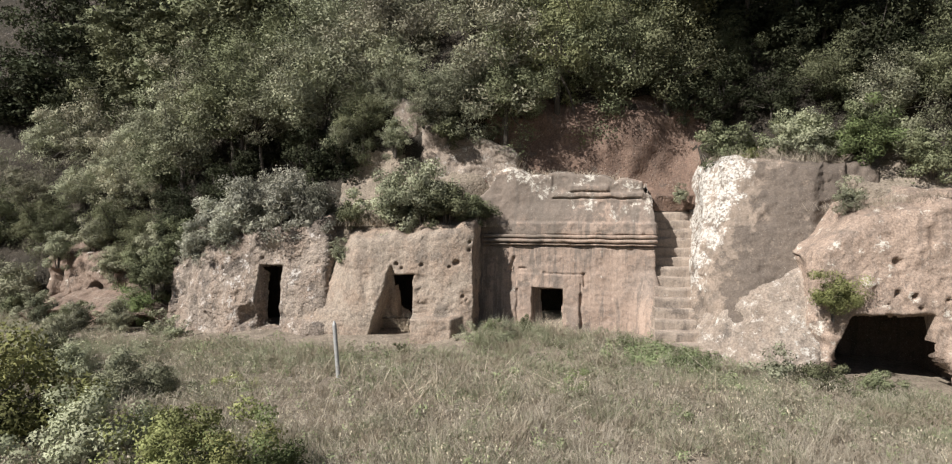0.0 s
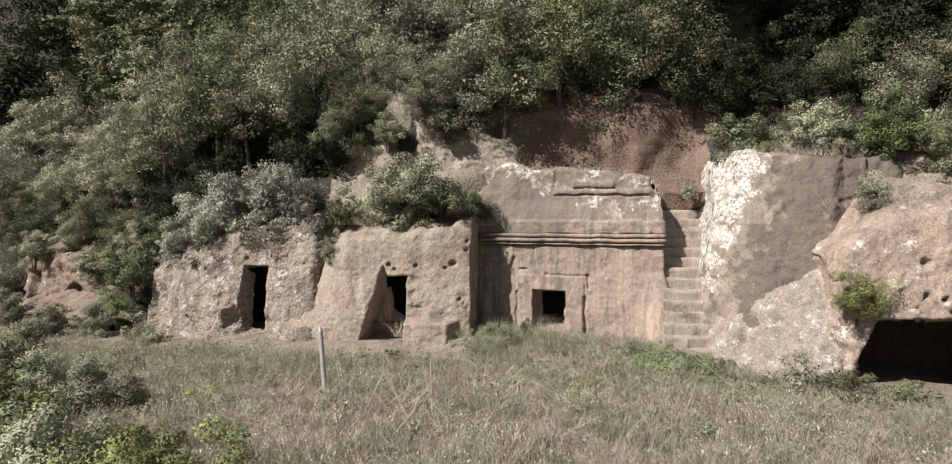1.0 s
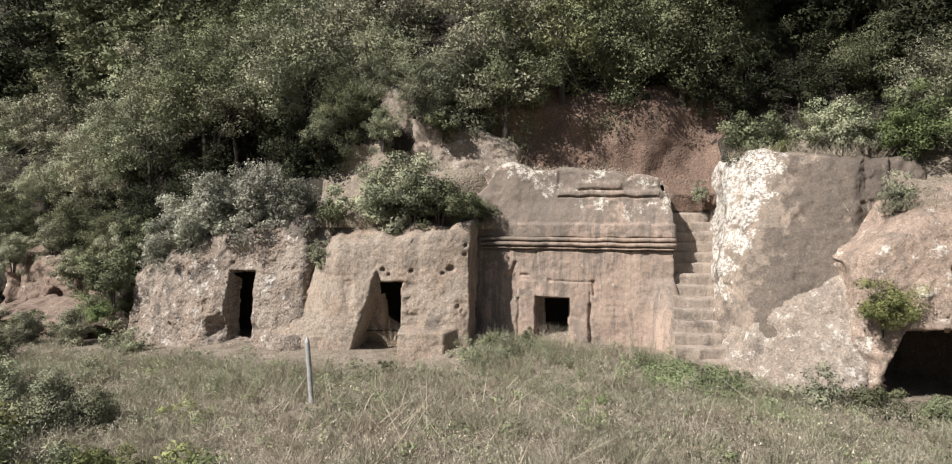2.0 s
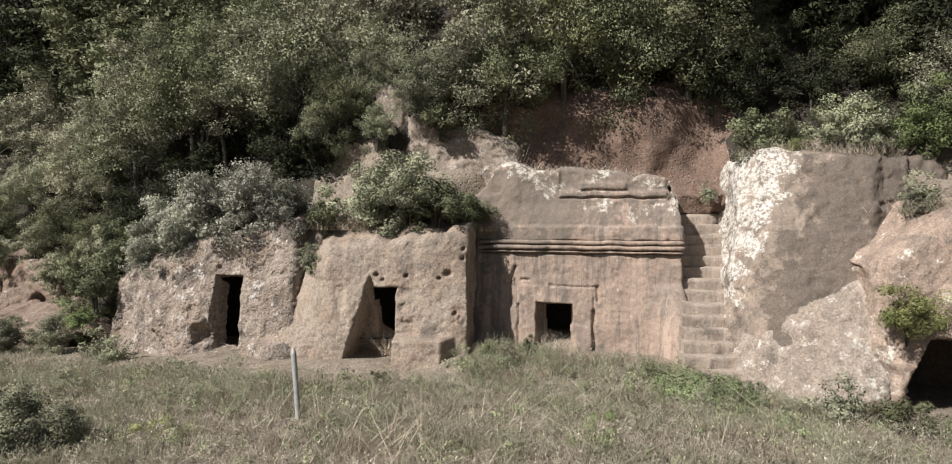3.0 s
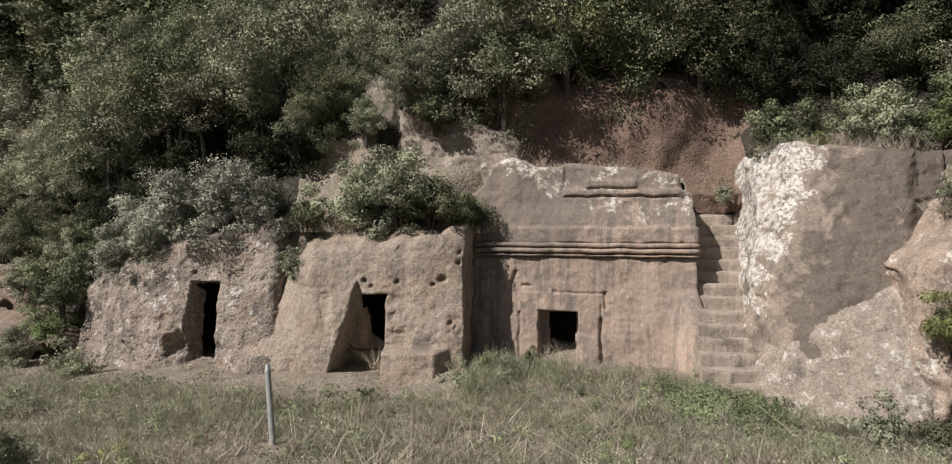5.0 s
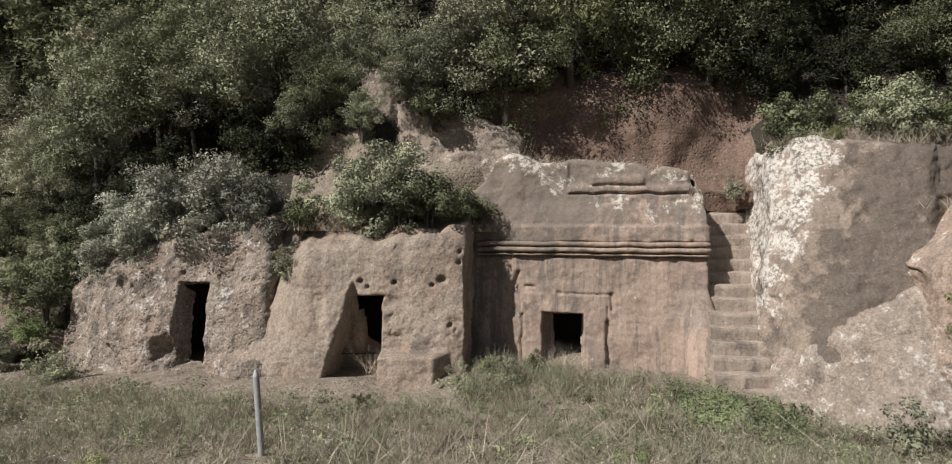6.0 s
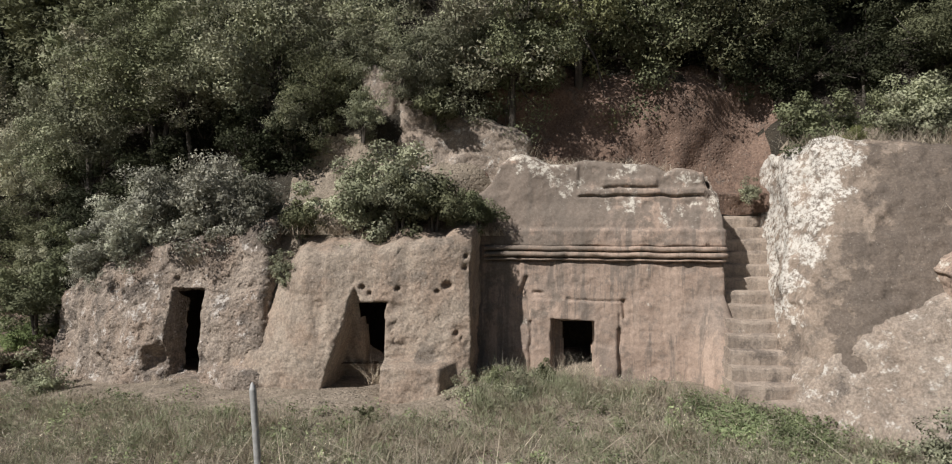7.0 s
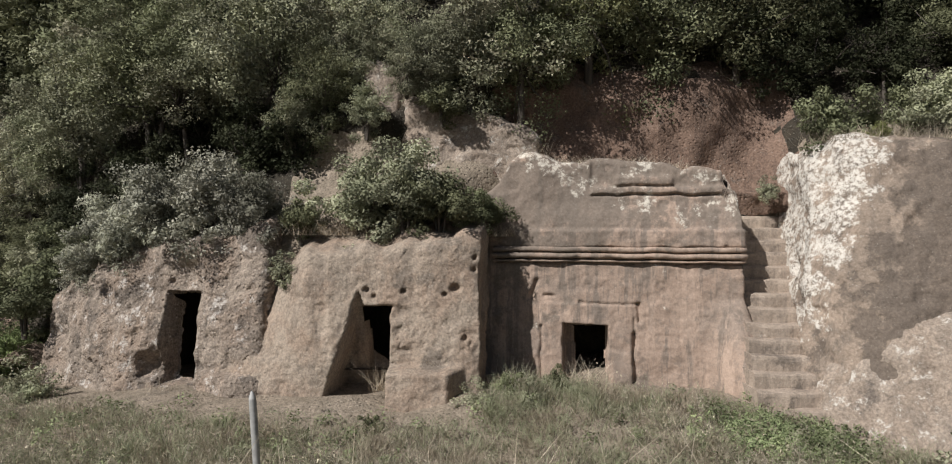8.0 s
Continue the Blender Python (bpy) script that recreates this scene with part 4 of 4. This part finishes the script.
BUSHES = [
    (SILVER, -9.1, 20.8, 3.0, 1.15, OVER), (SILVER, -7.9, 20.5, 3.5, 1.25, OVER), (SILVER, -6.6, 20.2, 3.7, 1.3, OVER), (SILVER, -10.0, 21.1, 2.6, 0.7, OVER),
    (SILVER, -7.3, 20.7, 3.9, 1.0, OVER), (SILVER, -8.6, 20.3, 3.2, 0.8, OVER), (SILVER, -5.9, 20.1, 3.6, 0.9, OVER), (SILVER, -5.35, 20.0, 3.6, 1.05, OVER), (DARK, -4.35, 19.8, 3.75, 0.6, "dark green bush on the brow of the tomb"),
    (DUSTY, -2.9, 19.7, 3.7, 1.2, "dusty green bush on top of the alcove tomb"), (DUSTY, -1.9, 19.5, 3.9, 1.25, "dusty green bush on top of the alcove tomb"),
    (DARK, -1.15, 19.3, 3.9, 1.0, "dense green bush on top of the alcove tomb"), (DARK, -0.2, 19.55, 3.95, 0.68, "dense green bush on top of the alcove tomb"),
    (DARK, -1.2, 20.5, 6.6, 0.6, "small dark bush on the bank"), (DUSTY, -3.0, 20.55, 6.3, 0.7, "dusty bush below the bare rock"), (LIME, 8.8, 15.32, 1.7, 0.72, "yellow-green bush growing from a cleft in the rock"),
    (GREEN, 11.3, 18.4, 5.8, 1.1, "bright green bush on the outcrop's top"), (DUSTY, 9.9, 18.8, 5.7, 0.7, "dusty green bush on the outcrop's top"), (DARK, 7.9, 19.7, 5.6, 1.15, "dusty green bush above the steps"), (LIME, 8.1, 18.7, 5.85, 0.28, "small yellow-green clump on the outcrop's brow"), (DUSTY, 12.6, 18.2, 5.7, 0.9, "dusty green bush on the outcrop's top"),
    (DUSTY, 9.7, 19.1, 5.8, 1.05, "dusty bush on the outcrop's top"), (DARK, 10.2, 19.6, 6.0, 1.1, "dark green bush on the bank"), (DARK, 12.0, 19.2, 6.2, 1.2, "dark green bush on the bank"),
    (DARK, 12.8, 17.7, 5.3, 1.0, "dark green bush on the outcrop's top"), (DUSTY, 9.9, 16.7, 4.3, 0.5, "small dusty bush on the cave block"),
    (GREEN, -12.6, 22.4, 0.2, 0.95, "green bush at the foot of the cliff"), (DARK, -14.0, 24.6, 2.0, 1.0, "dark green bush above the far outcrop"), (DUSTY, -16.6, 25.9, 2.6, 0.9, "dusty bush on the far outcrop"),
    (LIME, -8.7, 10.4, -0.5, 1.7, "tall yellow-green bush in the meadow"), (LIME, -4.3, 8.6, -0.45, 1.05, "yellow-green bush in the meadow"), (GREEN, -3.1, 8.5, -0.5, 0.85, "green bush in the meadow"),
    (LIME, -3.7, 7.9, -0.5, 0.9, "yellow-green bush in the meadow"), (DUSTY, -6.4, 9.4, -0.5, 1.0, "dusty grey-green bush in the meadow"), (DUSTY, -7.5, 12.2, -0.5, 0.8, "dusty grey-green bush in the meadow"),
    (GREEN, 2.05, 12.7, -0.1, 0.5, "small green bush in the meadow"), (DUSTY, 7.2, 15.0, -0.15, 0.58, "low dusty green bush below the outcrop"), (DARK, 8.0, 14.6, -0.25, 0.68, "low green bush below the outcrop"), (DARK, 9.0, 14.1, -0.3, 0.62, "low dusty green bush below the outcrop"),
    (LIME, -5.5, 13.2, -0.3, 0.5, "low yellow-green bush in the meadow"), (DUSTY, -8.6, 15.6, -0.2, 0.5, "low dusty bush in the meadow"), (DUSTY, -6.9, 12.7, -0.35, 0.7, "dusty grey-green bush in the meadow"), (DUSTY, 0.6, 17.6, 0.4, 0.36, "low herb clump before the tomb"), (DUSTY, 3.4, 17.6, 0.35, 0.3, "low herb clump before the tomb"), (DUSTY, -8.0, 13.2, -0.3, 0.8, "dusty grey-green bush in the meadow"), (DUSTY, -10.9, 14.6, -0.3, 0.95, "dusty grey-green bush in the meadow"), (DARK, -2.2, 16.6, 0.15, 0.3, "low dark herb clump in the meadow"), (DARK, 4.4, 16.2, 0.1, 0.28, "low dark herb clump in the meadow"),
    (DUSTY, -9.9, 19.2, -0.05, 0.5, "small upright bush at the rock's foot"), (DUSTY, 6.35, 20.1, 4.7, 0.3, "trailing green plant at the head of the steps"), (DUSTY, -4.5, 19.1, 2.75, 0.36, "dry shrub in the recess between two tombs"), (DUSTY, -1.3, 18.45, 1.15, 0.22, "small dry shrub on the rock bench"),
    (DUSTY, -17.8, 25.4, 2.2, 0.8, "dusty bush on the far outcrop"), (DUSTY, -14.9, 24.3, 1.7, 0.75, "dusty bush on the far outcrop"), (GREEN, -13.4, 23.2, 0.3, 0.8, "green bush at the foot of the cliff"), (DUSTY, -20.2, 26.4, 0.0, 1.3, "dusty bush at the foot of the bank"), (DUSTY, -21.8, 26.8, 0.0, 1.5, "dusty bush at the foot of the bank"), (DARK, -19.7, 25.2, -0.2, 0.8, "dark bush beside the far outcrop"),
    (DARK, -11.7, 21.6, 1.5, 1.1, "dark bush in the hollow beside the tomb"), (DARK, -10.9, 22.3, 2.9, 0.9, "dark bush in the hollow beside the tomb"), (DUSTY, -12.4, 23.2, 2.4, 0.9, "dusty bush above the hollow"),
    (DUSTY, -9.6, 14.0, -0.15, 0.7, "low dusty bush in the meadow"), (DARK, -11.6, 15.6, -0.2, 0.75, "low dark bush in the meadow"), (DUSTY, -10.6, 12.2, -0.3, 0.9, "low dusty bush in the meadow"),
    (DUSTY, -12.8, 18.0, -0.1, 0.7, "low dusty bush in the meadow"), (LIME, -5.6, 10.6, -0.35, 0.6, "low yellow-green bush in the meadow"), (DUSTY, -13.8, 20.6, 0.0, 0.7, "low dusty bush in the meadow"), (DUSTY, -12.6, 20.9, 0.0, 0.75, "low dusty bush in the meadow"), (DARK, -14.9, 21.8, 0.1, 0.7, "low dark bush below the earth bank"), (DUSTY, -16.6, 22.6, 0.0, 0.8, "low dusty bush below the earth bank"),
    (DUSTY, -10.5, 19.8, -0.1, 0.6, "small dusty bush at the rock's foot"), (DARK, 0.3, 18.0, 0.5, 0.4, "low bush at the foot of the tomb"), (DUSTY, -0.45, 17.6, 0.25, 0.42, "low dusty bush at the foot of the tomb"), (DARK, 1.2, 18.4, 0.6, 0.35, "low bush beside the tomb's doorway"),
]
for k, (kind, x, y, z, size, label) in enumerate(BUSHES):
    plant("bush", SMALL.get(id(kind), kind) if size < 0.62 else kind, (x, y, z), 61 * k, (size, size, size), label, "bush", "bushes")


# ---- meadow grass ----
def blades(x, y, z, height, width, seed, lean=0.5, aim=None):
    r = np.random.default_rng(seed)
    n = len(x)
    a, w = r.uniform(0, 2 * math.pi, n), r.uniform(0, 2 * math.pi, n)
    a = a if aim is None else aim + 0.5 * r.normal(size=n)
    h = height * r.uniform(0.5, 1.2, n)
    bend = h * lean * r.uniform(0.1, 1.0, n)
    dx, dy = np.cos(a), np.sin(a)
    sx, sy = np.cos(w) * width / 2, np.sin(w) * width / 2
    P = np.stack([x, y, z], -1)
    side = np.stack([sx, sy, 0 * sx], -1)
    t = P + np.stack([dx * bend, dy * bend, h], -1)
    V = np.stack([P - side, P + side, t], 1).reshape(-1, 3)
    F = np.arange(n * 3).reshape(-1, 3)
    return V, F


count = 120000
bx = rng.uniform(-21, 17, count)
by = 19.6 - 11.0 * rng.uniform(0, 1, count)
# tussocks: many blades springing from one root
tn = 4200
cx_, cy_ = np.repeat(rng.uniform(-20, 17, tn), 34), np.repeat(19.6 - 11.0 * rng.uniform(0, 1, tn), 34)
ta, tr_ = rng.uniform(0, 2 * math.pi, tn * 34), np.repeat(rng.uniform(0.1, 0.3, tn), 34) * rng.uniform(0, 1, tn * 34) ** 0.5
aim = np.r_[rng.uniform(0, 2 * math.pi, count), ta]
splay = np.r_[np.full(count, 1.3), np.full(tn * 34, 1.1)]
lift = np.r_[np.zeros(count), np.repeat(rng.uniform(0.02, 0.2, tn), 34)]
bx, by = np.r_[bx, cx_ + tr_ * np.cos(ta)], np.r_[by, cy_ + tr_ * np.sin(ta)]
count = len(bx)
foot = np.interp(bx, [-21, -15, -11.4, -7.5, -4.9, -3.4, -0.3, 0, 5.1, 6.2, 7.2, 9.0, 13, 17], [26, 24.5, 19.7, 17.9, 17.1, 16.9, 17.1, 19.3, 17.5, 16.4, 15.7, 15.0, 13.6, 12])
by = np.where(bx < -11, by + (foot - 19.6) * smooth(10, 19.6, by), by)
keep = by < foot - 0.15 + 0.5 * rng.uniform(-1, 0.3, count)
keep &= (vnoise(np.stack([bx, by, 0 * bx], -1), 1.2, 77) > -0.75)
keep &= ~((np.abs(bx + 3.38) < 0.3) & (by > 13.0) & (by < 14.3))
bx, by, aim, splay, lift = bx[keep], by[keep], aim[keep], splay[keep], lift[keep]
Q = np.stack([bx, by, 0 * bx], -1)
tall = 0.12 + lift + 0.09 * vnoise(Q, 2.0, 81) + 0.2 * smooth(0.1, 0.8, vnoise(Q, 0.55, 83)) + 0.1 * smooth(15, 9, by) + 0.24 * smooth(15.8, 18.0, by) * smooth(-1.8, -0.4, bx)
V, F = blades(bx, by, ground_z(bx, by) - 0.03, tall, 0.0145, 5, splay, aim)
grass = new("meadow_grass", fast_mesh("meadow_grass", V, F, GRASS))
tagged(grass, "dry straw-coloured and green grass covering the meadow", "grass", kind="stuff")

# thinner grass on the meadow farther from the cliff
n = 30000
fx, fy = rng.uniform(-22, 20, n), rng.uniform(-14, 6.2, n)
V, F = blades(fx, fy, ground_z(fx, fy) - 0.03, np.full(n, 0.3), 0.035, 6, 0.8)
back_grass = new("meadow_grass", fast_mesh("back_grass", V, F, GRASS))
tagged(back_grass, "dry grass on the open part of the meadow", "grass", kind="stuff")

# seed heads and broken dry bits over the grass
pick = rng.integers(0, len(bx), 42000)
pick = pick[vnoise(Q[pick], 1.6, 95) > -0.15]
HC = np.stack([bx[pick], by[pick], ground_z(bx[pick], by[pick]) + tall[pick] * rng.uniform(0.5, 1.15, len(pick))], -1)
hd = rng.normal(size=(len(pick), 3, 3)) * np.array([0.011, 0.011, 0.018])
heads = new("seed_heads", fast_mesh("seed_heads", (HC[:, None] + hd).reshape(-1, 3), np.arange(len(pick) * 3).reshape(-1, 3), STRAW))
tagged(heads, "pale seed heads and dry bits among the grass", "dry grass", kind="stuff")

# low leafy weeds among the grass
n = 420
wx, wy = rng.uniform(-14, 12, n), 18.2 - 11 * rng.uniform(0, 1, n)
ok = wy < np.interp(wx, [-14, -11.4, -7.5, -4.9, -0.3, 0, 5.1, 7.2, 9.0, 13], [20, 20, 18.5, 17.7, 17.3, 18.5, 17.0, 15.4, 14.7, 13.2])
wx, wy = wx[ok], wy[ok]
WC = np.stack([wx, wy, ground_z(wx, wy) + 0.12], -1)
weeds = new("meadow_weeds", leaf_mesh("meadow_weeds", *leaves(WC, rng.uniform(0.1, 0.38, len(wx)), 26000, 0.05, 15, 0.9), LEAF_FRESH))
tagged(weeds, "low green leafy weeds scattered through the meadow", "weeds", kind="stuff")

# dry seeding herbs that stand between the grass
n = 5200
dx_, dy_ = rng.uniform(-15, 13, n), 18.8 - 9.8 * rng.uniform(0, 1, n)
ok = (dy_ < np.interp(dx_, [-15, -11.4, -7.5, -4.9, -0.3, 0, 5.1, 7.2, 9.0, 13], [21, 19.4, 17.6, 16.8, 16.8, 18.8, 17.0, 15.4, 14.7, 13.2])) & ~((np.abs(dx_ + 3.38) < 0.4) & (dy_ > 12.6) & (dy_ < 14.3))
dx_, dy_ = dx_[ok], dy_[ok]
DC = np.stack([dx_, dy_, ground_z(dx_, dy_) + rng.uniform(0.06, 0.3, len(dx_))], -1)
dry_herbs = new("dry_herbs", leaf_mesh("dry_herbs", *leaves(DC, rng.uniform(0.08, 0.3, len(dx_)), 210000, 0.075, 16, 0.2, 0.07, 0.6), GRASS))
tagged(dry_herbs, "fuzzy dry and green seeding herbs filling the meadow", "herbs", kind="stuff")

# a patch of fresh green herbs near the steps
n = 320
hx_, hy_ = rng.normal(4.9, 0.7, n), rng.normal(16.3, 0.5, n)
herbs = new("fresh_herbs", leaf_mesh("fresh_herbs", *leaves(np.stack([hx_, hy_, ground_z(hx_, hy_) + 0.16], -1), rng.uniform(0.08, 0.25, n), 24000, 0.04, 19, 0.9), LEAF_HERB))
tagged(herbs, "patch of fresh green herbs in front of the steps", "herbs", kind="stuff")

# dead stalks lying in the grass
n = 380
sx, sy = rng.normal(-0.3, 2.0, n), rng.normal(12.9, 1.2, n)
V, F = blades(sx, sy, ground_z(sx, sy) + 0.05, 0.75, 0.018, 9, 2.4)
stalks = new("dead_stalks", fast_mesh("dead_stalks", V, F, STRAW))
tagged(stalks, "pale dead stalks lying tangled in the grass", "dead grass", kind="stuff")


def tuft(x, y, z, n, h, spread, seed):
    r = np.random.default_rng(seed)
    ax, ay = x + r.normal(0, spread, n), y + r.normal(0, spread * 0.5, n)
    return blades(ax, ay, np.full(n, z) - 0.1, h, 0.011, seed, 1.6)


dry = [tuft(x, y, z, n, h, s, 300 + k) for k, (x, y, z, n, h, s) in enumerate([
    (1.2, 20.4, 5.6, 300, 0.25, 0.4), (2.8, 20.2, 5.55, 500, 0.25, 0.6), (4.0, 19.9, 5.4, 300, 0.22, 0.4), (8.4, 18.75, 5.95, 500, 0.36, 0.6), (9.7, 18.55, 5.9, 450, 0.4, 0.6), (7.5, 18.9, 5.95, 250, 0.3, 0.4),
    (10.6, 16.6, 4.4, 900, 0.4, 0.6), (11.8, 16.2, 4.6, 700, 0.4, 0.6), (-4.5, 19.4, 2.9, 350, 0.5, 0.2), (-3.6, 19.8, 3.9, 500, 0.4, 0.5), (0.2, 19.6, 3.9, 200, 0.3, 0.2), (-2.3, 18.3, 0.75, 70, 0.6, 0.12), (-1.3, 18.3, 1.2, 60, 0.3, 0.2), (1.9, 19.1, 0.8, 90, 0.5, 0.25), (-7.0, 19.0, 0.6, 40, 0.3, 0.2), (1.0, 20.3, 5.6, 40, 0.7, 0.15)])]
V, F = joined(dry)
tufts = new("dry_tufts", fast_mesh("dry_tufts", V, F, STRAW))
tagged(tufts, "tufts of dry grass on the tops of the rocks", "dry grass", kind="stuff")

# ---- marker post ----
steel, n_, l_, b_ = nodes_of("galvanised_steel")
co_ = n_.new("ShaderNodeNewGeometry").outputs["Position"]
l_.new(mix(n_, l_, ramp(n_, l_, noise_tex(n_, l_, co_, 9, 5), 0.35, 0.7), (0.38, 0.38, 0.37), (0.27, 0.27, 0.26)), b_.inputs["Base Color"])
b_.inputs["Roughness"].default_value, b_.inputs["Metallic"].default_value = 0.6, 0.15
post = thing("marker_post", (-3.38, 14.16, 0.0), "slim leaning grey metal post standing in the grass", "post")
V, F = tube([(-3.33, 14.16, -0.4), (-3.4, 14.16, 0.5), (-3.475, 14.16, 1.42), (-3.478, 14.16, 1.45)], 0.052, 0.05, 16)
part("pole", fast_mesh("pole", V, F, steel, True), post)
V, F = tube([(-3.478, 14.16, 1.45), (-3.484, 14.16, 1.53), (-3.487, 14.16, 1.56)], 0.05, 0.004, 16)
part("cap", fast_mesh("cap", V, F, steel, True), post, "pointed metal cap")
